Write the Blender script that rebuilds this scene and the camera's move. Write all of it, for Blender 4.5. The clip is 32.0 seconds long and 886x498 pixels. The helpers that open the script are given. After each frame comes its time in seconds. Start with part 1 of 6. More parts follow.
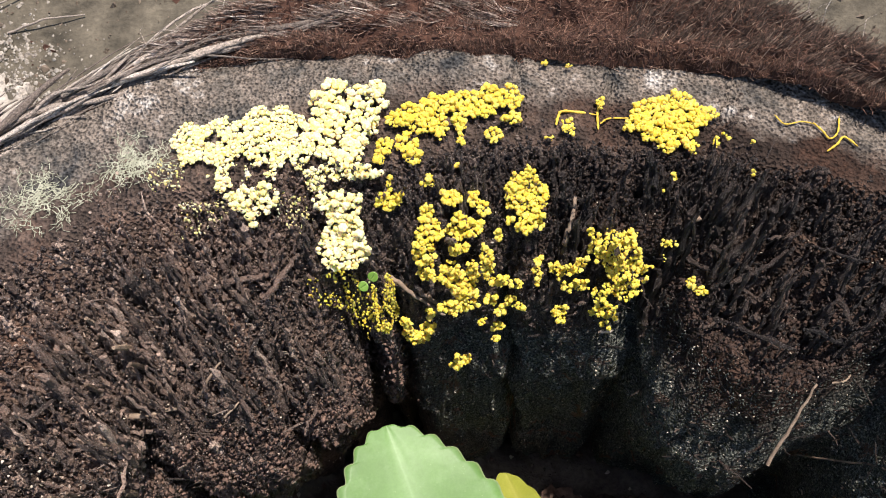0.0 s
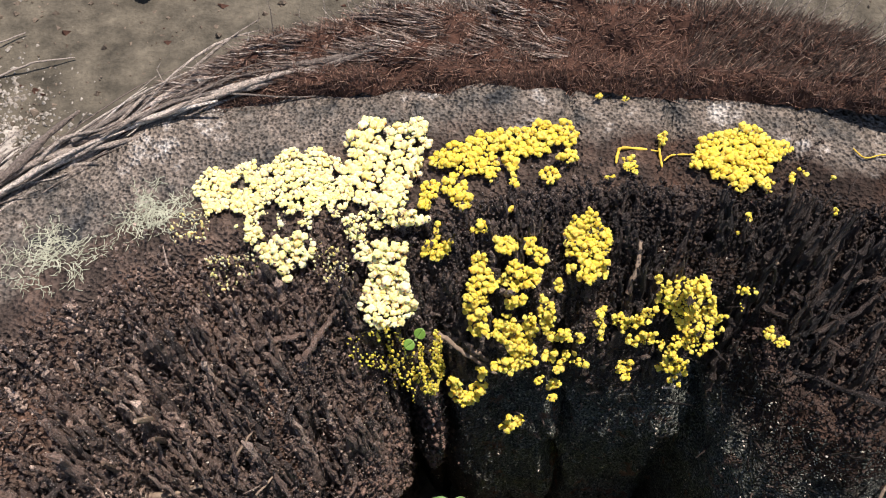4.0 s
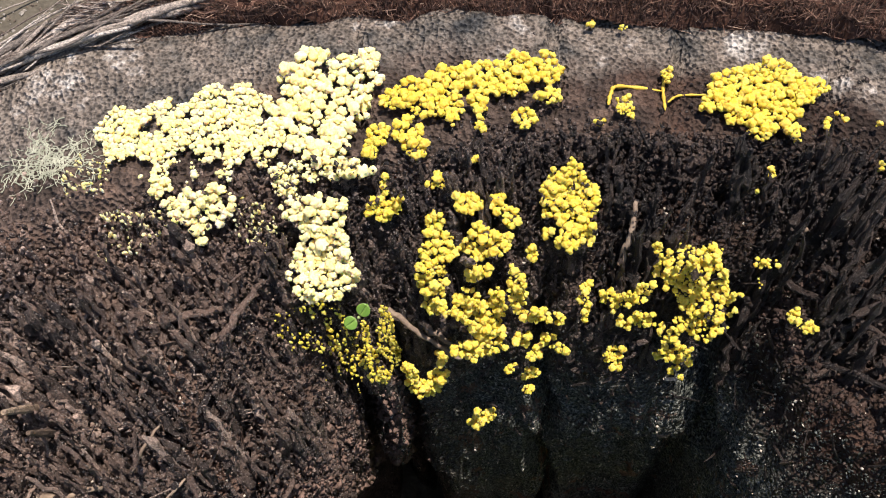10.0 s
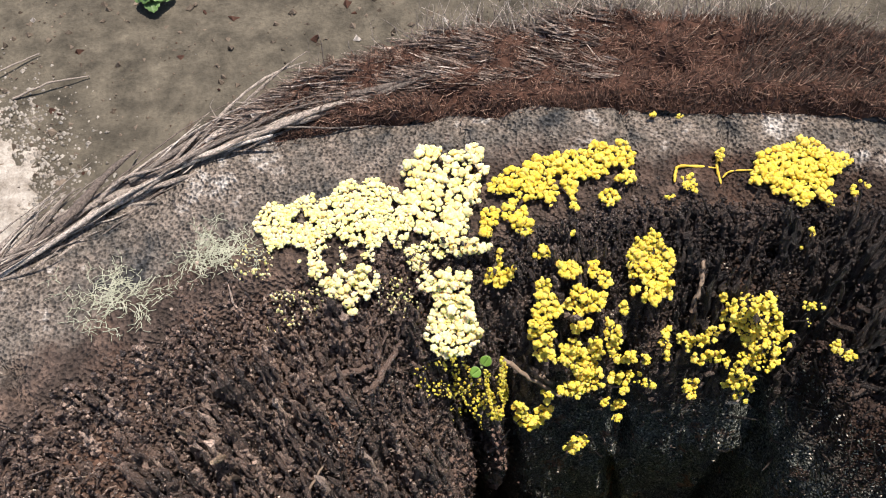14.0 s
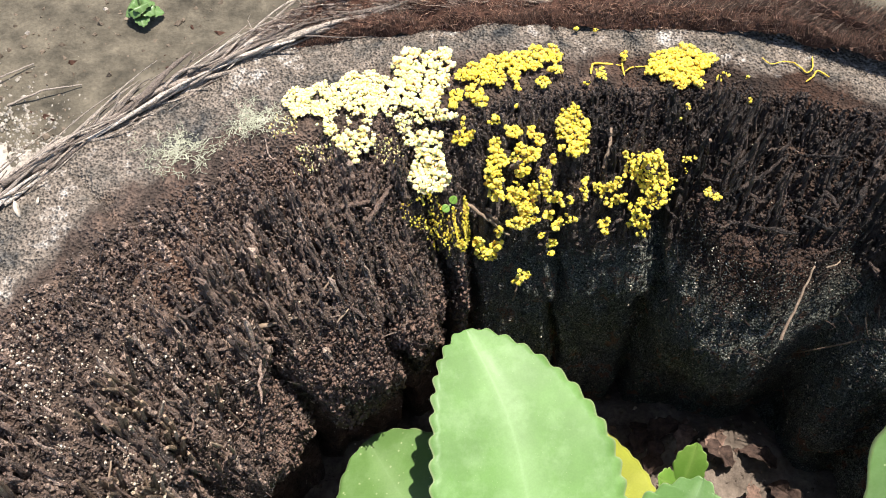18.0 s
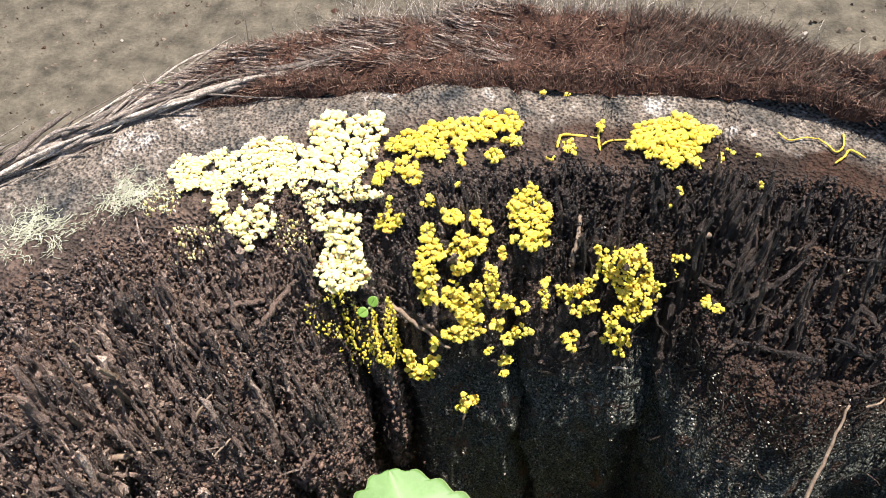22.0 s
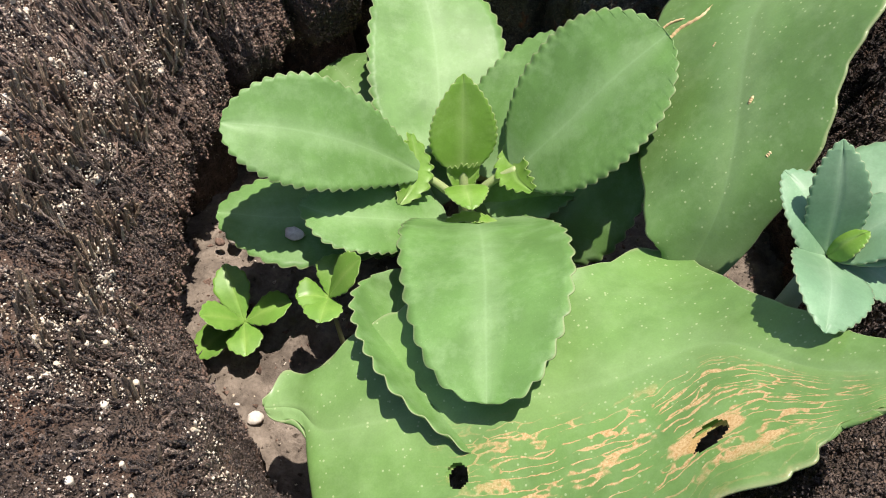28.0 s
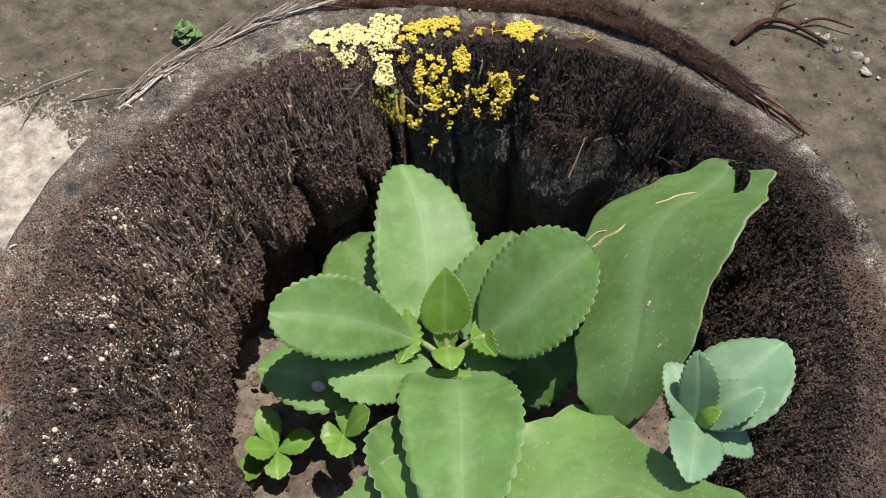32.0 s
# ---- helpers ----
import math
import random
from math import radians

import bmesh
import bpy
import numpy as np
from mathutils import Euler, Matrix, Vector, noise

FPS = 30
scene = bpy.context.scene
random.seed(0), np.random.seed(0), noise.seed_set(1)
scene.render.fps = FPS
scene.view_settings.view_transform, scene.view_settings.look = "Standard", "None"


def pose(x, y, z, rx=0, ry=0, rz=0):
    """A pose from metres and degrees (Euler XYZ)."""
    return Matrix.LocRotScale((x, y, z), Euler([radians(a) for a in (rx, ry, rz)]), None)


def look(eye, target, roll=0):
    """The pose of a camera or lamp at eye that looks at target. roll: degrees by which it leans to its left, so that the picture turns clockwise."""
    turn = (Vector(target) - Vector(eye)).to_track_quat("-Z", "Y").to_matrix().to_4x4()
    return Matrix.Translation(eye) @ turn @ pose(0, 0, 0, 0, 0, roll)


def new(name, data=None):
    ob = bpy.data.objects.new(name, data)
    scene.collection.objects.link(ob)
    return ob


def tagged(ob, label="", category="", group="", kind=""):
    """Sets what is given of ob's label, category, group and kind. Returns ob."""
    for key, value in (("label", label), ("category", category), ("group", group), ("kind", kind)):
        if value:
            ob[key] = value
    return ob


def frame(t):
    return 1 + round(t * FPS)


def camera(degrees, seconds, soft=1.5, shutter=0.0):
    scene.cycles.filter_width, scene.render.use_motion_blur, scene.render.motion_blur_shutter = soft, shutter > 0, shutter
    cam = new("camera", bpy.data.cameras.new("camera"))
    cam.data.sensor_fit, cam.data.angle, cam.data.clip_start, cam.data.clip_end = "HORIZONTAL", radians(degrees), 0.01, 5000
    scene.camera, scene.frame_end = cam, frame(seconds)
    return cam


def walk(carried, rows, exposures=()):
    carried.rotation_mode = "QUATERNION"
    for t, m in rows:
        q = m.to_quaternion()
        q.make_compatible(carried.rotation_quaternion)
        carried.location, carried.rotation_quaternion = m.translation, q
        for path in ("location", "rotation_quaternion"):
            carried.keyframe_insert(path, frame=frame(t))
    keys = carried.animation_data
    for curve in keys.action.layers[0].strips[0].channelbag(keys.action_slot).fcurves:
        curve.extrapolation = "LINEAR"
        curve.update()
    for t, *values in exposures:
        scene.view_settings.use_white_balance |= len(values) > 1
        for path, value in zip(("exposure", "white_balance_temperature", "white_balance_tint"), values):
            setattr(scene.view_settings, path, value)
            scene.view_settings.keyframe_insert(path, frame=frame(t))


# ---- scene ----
cam = camera(54.0, 32.0, soft=1.0)
PATH = [
    (0, (0.00783, 0.05612, 0.88643), (0.00541, 0.16611, 0.66195), -6.25),
    (0.5, (0.00901, 0.05359, 0.88524), (0.00632, 0.16883, 0.66340), -6.32),
    (1, (0.01061, 0.05290, 0.88621), (0.00698, 0.16929, 0.66498), -6.64),
    (1.5, (0.00468, 0.05050, 0.88498), (0.00367, 0.17159, 0.66626), -5.43),
    (2, (-0.00113, 0.05212, 0.88065), (-0.00343, 0.17364, 0.66219), -5.81),
    (2.5, (-0.01480, 0.05670, 0.87848), (-0.01492, 0.17823, 0.66001), -4.63),
    (3, (-0.02312, 0.06342, 0.87526), (-0.02065, 0.18447, 0.65654), -3.71),
    (3.5, (-0.01949, 0.06714, 0.86960), (-0.01641, 0.18702, 0.65024), -4.32),
    (4, (-0.00696, 0.06991, 0.87038), (-0.00483, 0.18880, 0.65047), -5.30),
    (4.5, (0.00131, 0.07229, 0.86970), (0.00248, 0.18987, 0.64908), -5.69),
    (6.5, (0.00503, 0.08040, 0.86280), (0.00296, 0.19487, 0.64056), -6.41),
    (7, (0.00106, 0.08185, 0.85533), (-0.00258, 0.19446, 0.63216), -7.11),
    (7.5, (-0.00356, 0.08209, 0.84919), (-0.00597, 0.19508, 0.62619), -6.39),
    (8, (0.00237, 0.08139, 0.84335), (-0.00168, 0.19392, 0.62015), -7.22),
    (8.5, (0.00455, 0.07990, 0.84290), (-0.00021, 0.19266, 0.61982), -7.52),
    (9, (0.00680, 0.08020, 0.84016), (0.00085, 0.19318, 0.61722), -8.09),
    (9.5, (0.00790, 0.08250, 0.83860), (0.00120, 0.19556, 0.61573), -8.43),
    (10, (0.00859, 0.08302, 0.83627), (0.00072, 0.19644, 0.61361), -9.01),
    (10.5, (0.01151, 0.08536, 0.83444), (0.00246, 0.19919, 0.61203), -9.60),
    (11, (0.01249, 0.08684, 0.83317), (0.00224, 0.20127, 0.61113), -10.23),
    (11.5, (0.01237, 0.08378, 0.83895), (0.00244, 0.19879, 0.61719), -10.08),
    (12, (0.01501, 0.08182, 0.83652), (0.00351, 0.19897, 0.61597), -10.85),
    (12.5, (0.01336, 0.08008, 0.84073), (0.00174, 0.20006, 0.62171), -11.94),
    (13, (0.00147, 0.07806, 0.84813), (-0.00869, 0.19883, 0.62947), -12.04),
    (13.5, (-0.01285, 0.07992, 0.85951), (-0.01809, 0.20096, 0.64083), -10.27),
    (15.5, (-0.02130, 0.04376, 0.90554), (-0.01858, 0.15129, 0.67986), -8.12),
    (16, (-0.02171, 0.02786, 0.90319), (-0.01761, 0.13619, 0.67792), -7.39),
    (16.5, (-0.02359, 0.01384, 0.89869), (-0.01871, 0.12405, 0.67435), -7.01),
    (17, (-0.02125, 0.00655, 0.90496), (-0.01659, 0.11676, 0.68061), -6.96),
    (17.5, (-0.02615, -0.00329, 0.90940), (-0.02083, 0.11029, 0.68675), -6.43),
    (18, (-0.02754, -0.00254, 0.91251), (-0.01880, 0.12447, 0.69735), -4.92),
    (18.5, (-0.02367, -0.00061, 0.90823), (-0.01419, 0.13307, 0.69719), -4.77),
    (19, (-0.00743, 0.00390, 0.89549), (0.00140, 0.14045, 0.68626), -3.58),
    (19.5, (0.00585, 0.01418, 0.88094), (0.00996, 0.15434, 0.67396), -4.95),
    (20, (0.00289, 0.02398, 0.87211), (0.00715, 0.16690, 0.66703), -4.74),
    (20.5, (0.00412, 0.03093, 0.86456), (0.00681, 0.17599, 0.66097), -5.48),
    (21, (0.00310, 0.03113, 0.86442), (0.00474, 0.17762, 0.66184), -5.91),
    (21.5, (0.00432, 0.03096, 0.86363), (0.00453, 0.17960, 0.66262), -6.34),
    (22, (0.00601, 0.03021, 0.86193), (0.00566, 0.17994, 0.66173), -6.51),
    (22.5, (0.00580, 0.03179, 0.86123), (0.00421, 0.17903, 0.65919), -6.85),
    (23, (0.00585, 0.03290, 0.86093), (0.00439, 0.17845, 0.65768), -6.90),
    (23.5, (0.00474, 0.03193, 0.86100), (0.00307, 0.17329, 0.65481), -7.11),
    (24, (0.00262, 0.02743, 0.86291), (-0.00016, 0.16275, 0.65272), -7.64),
    (24.5, (0.00015, 0.01740, 0.87179), (-0.00172, 0.15239, 0.66138), -7.40),
    (25, (0.00021, -0.00516, 0.88293), (-0.00366, 0.12093, 0.66710), -8.06),
    (25.5, (-0.00214, -0.04100, 0.89137), (-0.00649, 0.08416, 0.67500), -7.85),
    (26, (-0.00440, -0.07591, 0.90018), (-0.01020, 0.05045, 0.68454), -6.38),
    (26.5, (-0.01070, -0.11940, 0.90535), (-0.01355, 0.00254, 0.68712), -4.60),
    (28.5, (-0.01495, -0.21739, 0.94059), (-0.00800, -0.09081, 0.72512), -2.50),
    (29, (-0.00916, -0.23323, 0.95310), (-0.00074, -0.10785, 0.73698), -0.83),
    (29.5, (-0.00714, -0.24018, 0.97511), (0.00166, -0.11212, 0.76057), -0.79),
    (30, (-0.00754, -0.24149, 0.99785), (0.00168, -0.11029, 0.78524), -0.68),
    (30.5, (-0.01289, -0.23359, 1.01771), (-0.00399, -0.09998, 0.80660), -0.63),
    (31, (-0.01827, -0.22534, 1.03338), (-0.00890, -0.09012, 0.82331), -0.71),
    (31.5, (-0.01871, -0.22237, 1.04596), (-0.00800, -0.08598, 0.83672), -1.02),
    (32, (-0.01603, -0.22157, 1.05796), (-0.00489, -0.08060, 0.85180), -1.18),
]
walk(cam, [(t, look(eye, target, roll)) for t, eye, target, roll in PATH],
     exposures=[(t, e, 6600, tint + 1) for t, e, tint in ((0.0, 0.6, 17), (1.0, 0.7, 17), (3.0, 0.65, 17), (4.0, 0.42, 18), (8.0, 0.45, 18), (13.0, 0.5, 17), (15.5, 0.45, 14), (16.0, 0.45, 13), (17.0, 0.75, 13), (18.0, 0.95, 13), (23.0, 1.05, 15), (26.0, 1.0, 14), (29.0, 0.65, 13), (31.0, 0.5, 12), (32.0, 0.3, 12))])

# ---- light ----
SUN = Vector((0.22, 0.14, 0.965)).normalized()
world = bpy.data.worlds.new("world")
scene.world = world
world.use_nodes = True
wn = world.node_tree.nodes
sky = wn.new("ShaderNodeTexSky")
sky.sky_type = "NISHITA"
sky.sun_disc = False
sky.sun_elevation = math.asin(SUN.z)
sky.sun_rotation = math.atan2(SUN.x, SUN.y)
wn["Background"].inputs["Strength"].default_value = 0.095
world.node_tree.links.new(sky.outputs["Color"], wn["Background"].inputs["Color"])
sun_data = bpy.data.lights.new("sun", "SUN")
sun_data.energy, sun_data.angle, sun_data.color = 4.9, radians(0.6), (1.0, 0.95, 0.87)
sun = new("sun", sun_data)
sun.matrix_world = look(tuple(SUN * 5 + Vector((0, 0, 0.7))), (0, 0, 0.7))

RIM = 0.70  # height of the cut face of the stump


# ---- materials ----
def material(name, rough=0.7, spec=0.4):
    m = bpy.data.materials.new(name)
    m.use_nodes = True
    n = m.node_tree.nodes
    b = n["Principled BSDF"]
    b.inputs["Roughness"].default_value = rough
    b.inputs["Specular IOR Level"].default_value = spec
    return m, n, m.node_tree.links, b


def add_noise(n, l, coord, scale, detail=4, rough=0.6):
    t = n.new("ShaderNodeTexNoise")
    t.inputs["Scale"].default_value = scale
    t.inputs["Detail"].default_value = detail
    t.inputs["Roughness"].default_value = rough
    l.new(coord, t.inputs["Vector"])
    return t.outputs["Fac"]


def ramp(n, l, fac, stops):
    r = n.new("ShaderNodeValToRGB")
    e = r.color_ramp.elements
    while len(e) < len(stops):
        e.new(0.5)
    for k, (p, c) in enumerate(stops):
        e[k].position = p
        e[k].color = (*c, 1) if len(c) == 3 else (c[0], c[0], c[0], 1)
    l.new(fac, r.inputs["Fac"])
    return r.outputs["Color"]


def mixc(n, l, fac, a, b, mode="MIX"):
    m = n.new("ShaderNodeMix")
    m.data_type, m.blend_type = "RGBA", mode
    if isinstance(fac, float):
        m.inputs[0].default_value = fac
    else:
        l.new(fac, m.inputs[0])
    for s, v in ((6, a), (7, b)):
        if isinstance(v, tuple):
            m.inputs[s].default_value = (*v, 1)
        else:
            l.new(v, m.inputs[s])
    return m.outputs[2]


def mathn(n, l, op, a, b=None, c=None):
    m = n.new("ShaderNodeMath")
    m.operation = op
    for s, v in enumerate((a, b, c)):
        if v is None:
            continue
        if isinstance(v, (int, float)):
            m.inputs[s].default_value = v
        else:
            l.new(v, m.inputs[s])
    return m.outputs[0]


def bump(n, l, b, height, strength, distance):
    p = n.new("ShaderNodeBump")
    p.inputs["Strength"].default_value = strength
    p.inputs["Distance"].default_value = distance
    l.new(height, p.inputs["Height"])
    l.new(p.outputs["Normal"], b.inputs["Normal"])


def objcoord(n):
    return n.new("ShaderNodeTexCoord").outputs["Object"]


def island(n):
    return n.new("ShaderNodeNewGeometry").outputs["Random Per Island"]


def wood_material():
    """Charred, weathered palm wood: black-brown hollow, grey cut ring."""
    m, n, l, b = material("rotten_palm_wood", 0.8, 0.18)
    co = objcoord(n)
    big, mid, fine = (add_noise(n, l, co, s, 5, 0.65) for s in (28, 130, 900))
    dark = ramp(n, l, mid, [(0.3, (0.030, 0.023, 0.018)), (0.55, (0.085, 0.062, 0.049)), (0.75, (0.19, 0.13, 0.095))])
    rust = ramp(n, l, fine, [(0.35, (0.065, 0.04, 0.028)), (0.7, (0.27, 0.15, 0.10))])
    cells = n.new("ShaderNodeTexVoronoi")
    cells.inputs["Scale"].default_value = 900
    l.new(co, cells.inputs["Vector"])
    dark = mixc(n, l, 0.7, dark, ramp(n, l, cells.outputs["Distance"], [(0.1, (0.35,)), (0.55, (1.6,))]), "MULTIPLY")
    dark = mixc(n, l, ramp(n, l, big, [(0.52, (0,)), (0.68, (0.8,))]), dark, rust)
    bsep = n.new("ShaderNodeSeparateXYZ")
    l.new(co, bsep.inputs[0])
    # darker far right wall: char plus shade put into the colour
    shaded_char = mathn(n, l, "ADD", bsep.outputs[0], mathn(n, l, "MULTIPLY", add_noise(n, l, co, 30, 3), 0.06))
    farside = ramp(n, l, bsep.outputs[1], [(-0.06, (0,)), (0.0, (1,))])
    dark = mixc(n, l, mathn(n, l, "MULTIPLY", farside, ramp(n, l, shaded_char, [(0.040, (0,)), (0.09, (0.9,))])), dark, mixc(n, l, 1.0, dark, (0.42, 0.38, 0.36), "MULTIPLY"))
    # grey-green grainy crust of algae and dust low on the far wall
    grains = add_noise(n, l, co, 1700, 3, 0.6)
    patchy = add_noise(n, l, co, 110, 4, 0.6)
    crust = ramp(n, l, grains, [(0.36, (0.020, 0.023, 0.019)), (0.50, (0.10, 0.112, 0.092)), (0.60, (0.23, 0.245, 0.205)), (0.70, (0.42, 0.43, 0.37))])
    crust = mixc(n, l, ramp(n, l, patchy, [(0.58, (0,)), (0.64, (0.85,))]), crust, rust)
    crust = mixc(n, l, 0.8, crust, ramp(n, l, patchy, [(0.3, (0.45,)), (0.65, (1.35,))]), "MULTIPLY")
    low = mathn(n, l, "DIVIDE", mathn(n, l, "SUBTRACT", mathn(n, l, "SUBTRACT", 0.668, mathn(n, l, "MULTIPLY", patchy, 0.02)), bsep.outputs[2]), 0.012)
    wide = mathn(n, l, "DIVIDE", mathn(n, l, "ADD", bsep.outputs[0], 0.012), 0.02)
    far = mathn(n, l, "DIVIDE", bsep.outputs[1], 0.03)
    zone = n.new("ShaderNodeClamp")
    l.new(mathn(n, l, "MINIMUM", low, mathn(n, l, "MINIMUM", wide, far)), zone.inputs[0])
    dark = mixc(n, l, zone.outputs[0], dark, crust)
    # the grey ring of the cut face
    cell = n.new("ShaderNodeTexVoronoi")
    cell.inputs["Scale"].default_value = 1150
    l.new(co, cell.inputs["Vector"])
    pit = ramp(n, l, cell.outputs["Distance"], [(0.16, (0.42,)), (0.36, (0.85,)), (0.60, (1.55,))])
    blot = add_noise(n, l, co, 75, 6, 0.68)
    grey = ramp(n, l, blot, [(0.36, (0.054, 0.055, 0.053)), (0.45, (0.136, 0.120, 0.099)), (0.57, (0.205, 0.170, 0.135)), (0.67, (0.45, 0.42, 0.37))])
    grey = mixc(n, l, 0.9, grey, pit, "MULTIPLY")
    dusty = add_noise(n, l, co, 420, 4, 0.7)
    grey = mixc(n, l, 0.8, grey, ramp(n, l, dusty, [(0.3, (0.5,)), (0.72, (1.5,))]), "MULTIPLY")
    sep = n.new("ShaderNodeSeparateXYZ")
    l.new(co, sep.inputs[0])
    # reddish-brown worn stretch of the ring
    worn = mathn(n, l, "MULTIPLY", ramp(n, l, sep.outputs[0], [(-0.13, (1,)), (-0.09, (0,))]), ramp(n, l, sep.outputs[1], [(0.02, (1,)), (0.12, (0,))]))
    worn = mathn(n, l, "MULTIPLY", worn, ramp(n, l, add_noise(n, l, co, 60, 4, 0.65), [(0.42, (0,)), (0.58, (0.9,))]))
    grey = mixc(n, l, worn, grey, mixc(n, l, 1.0, rust, pit, "MULTIPLY"))
    r2 = mathn(n, l, "ADD", mathn(n, l, "MULTIPLY", sep.outputs[0], sep.outputs[0]), mathn(n, l, "MULTIPLY", sep.outputs[1], sep.outputs[1]))
    rad = mathn(n, l, "SQRT", r2)
    az = mathn(n, l, "ARCTAN2", sep.outputs[0], sep.outputs[1])
    edge = mathn(n, l, "ADD", mathn(n, l, "MULTIPLY", add_noise(n, l, co, 45, 5), 0.026), 0.1890)
    edge = mathn(n, l, "SUBTRACT", edge, mathn(n, l, "MULTIPLY", mathn(n, l, "COSINE", az), 0.010))
    edge = mathn(n, l, "ADD", edge, mathn(n, l, "MULTIPLY", mathn(n, l, "SINE", az), 0.006))
    over = mathn(n, l, "DIVIDE", mathn(n, l, "SUBTRACT", rad, edge), 0.006)
    high = mathn(n, l, "DIVIDE", mathn(n, l, "SUBTRACT", sep.outputs[2], RIM - 0.02), 0.01)
    both = mathn(n, l, "MINIMUM", over, high)
    cl = n.new("ShaderNodeClamp")
    l.new(both, cl.inputs[0])
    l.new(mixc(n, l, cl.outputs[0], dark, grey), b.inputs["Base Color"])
    h = mathn(n, l, "ADD", mathn(n, l, "MULTIPLY", fine, 0.6), mathn(n, l, "MULTIPLY", cell.outputs["Distance"], 0.8))
    h = mathn(n, l, "ADD", h, mathn(n, l, "MULTIPLY", mid, 2.0))
    h = mathn(n, l, "ADD", h, mathn(n, l, "MULTIPLY", cells.outputs["Distance"], 1.2))
    bump(n, l, b, h, 1.0, 0.0016)
    return m


def fibre_material(name, low, high, tip, rough=0.6, side_tone=False):
    m, n, l, b = material(name, rough, 0.5)
    co = objcoord(n)
    c = ramp(n, l, island(n), [(0.0, low), (0.4, tuple(0.45 * v for v in high)), (0.85, high), (1.0, tip)])
    spots = add_noise(n, l, co, 1700, 4, 0.75)
    c = mixc(n, l, 0.8, c, ramp(n, l, spots, [(0.36, (0.22,)), (0.66, (2.0,))]), "MULTIPLY")
    if side_tone:
        # the far right side is darker: char, with shade put into its colour
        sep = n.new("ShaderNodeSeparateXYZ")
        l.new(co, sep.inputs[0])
        shaded_char = mathn(n, l, "ADD", sep.outputs[0], mathn(n, l, "MULTIPLY", add_noise(n, l, co, 30, 3), 0.06))
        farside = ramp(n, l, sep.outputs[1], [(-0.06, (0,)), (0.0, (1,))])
        c = mixc(n, l, mathn(n, l, "MULTIPLY", farside, ramp(n, l, shaded_char, [(0.035, (0,)), (0.080, (0.9,))])), c, mixc(n, l, 1.0, c, (0.34, 0.30, 0.27), "MULTIPLY"))
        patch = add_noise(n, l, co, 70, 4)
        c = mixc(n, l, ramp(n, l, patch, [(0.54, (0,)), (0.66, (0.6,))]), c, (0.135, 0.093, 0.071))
    if side_tone:
        # left-hand dry rods brightened: the sunlight on them is put into the colour
        sunlit_dry = mathn(n, l, "ADD", sep.outputs[0], mathn(n, l, "MULTIPLY", add_noise(n, l, co, 45, 4), 0.12))
        c = mixc(n, l, mathn(n, l, "MULTIPLY", ramp(n, l, sep.outputs[1], [(-0.16, (0.3,)), (-0.09, (1,))]), ramp(n, l, sunlit_dry, [(-0.05, (1,)), (0.05, (0,))])), c, mixc(n, l, 1.0, c, (2.05, 1.98, 1.90), "MULTIPLY"))
        grains = add_noise(n, l, co, 2600, 2, 0.5)
        grains = mathn(n, l, "MULTIPLY", ramp(n, l, grains, [(0.62, (0,)), (0.67, (0.8,))]), ramp(n, l, shaded_char, [(0.035, (1,)), (0.085, (0.4,))]))
        c = mixc(n, l, grains, c, (0.36, 0.33, 0.29))
    l.new(c, b.inputs["Base Color"])
    bump(n, l, b, spots, 1.0, 0.0011)
    return m


def plain_material(name, c1, c2, scale, rough=0.7, spec=0.4, depth=0.0005, fine=6.0):
    m, n, l, b = material(name, rough, spec)
    co = objcoord(n)
    a, f = add_noise(n, l, co, scale, 5), add_noise(n, l, co, scale * fine, 4)
    c = ramp(n, l, a, [(0.3, c1), (0.7, c2)])
    l.new(mixc(n, l, 0.5, c, ramp(n, l, f, [(0.3, (0.6,)), (0.7, (1.35,))]), "MULTIPLY"), b.inputs["Base Color"])
    bump(n, l, b, f, 0.7, depth)
    return m


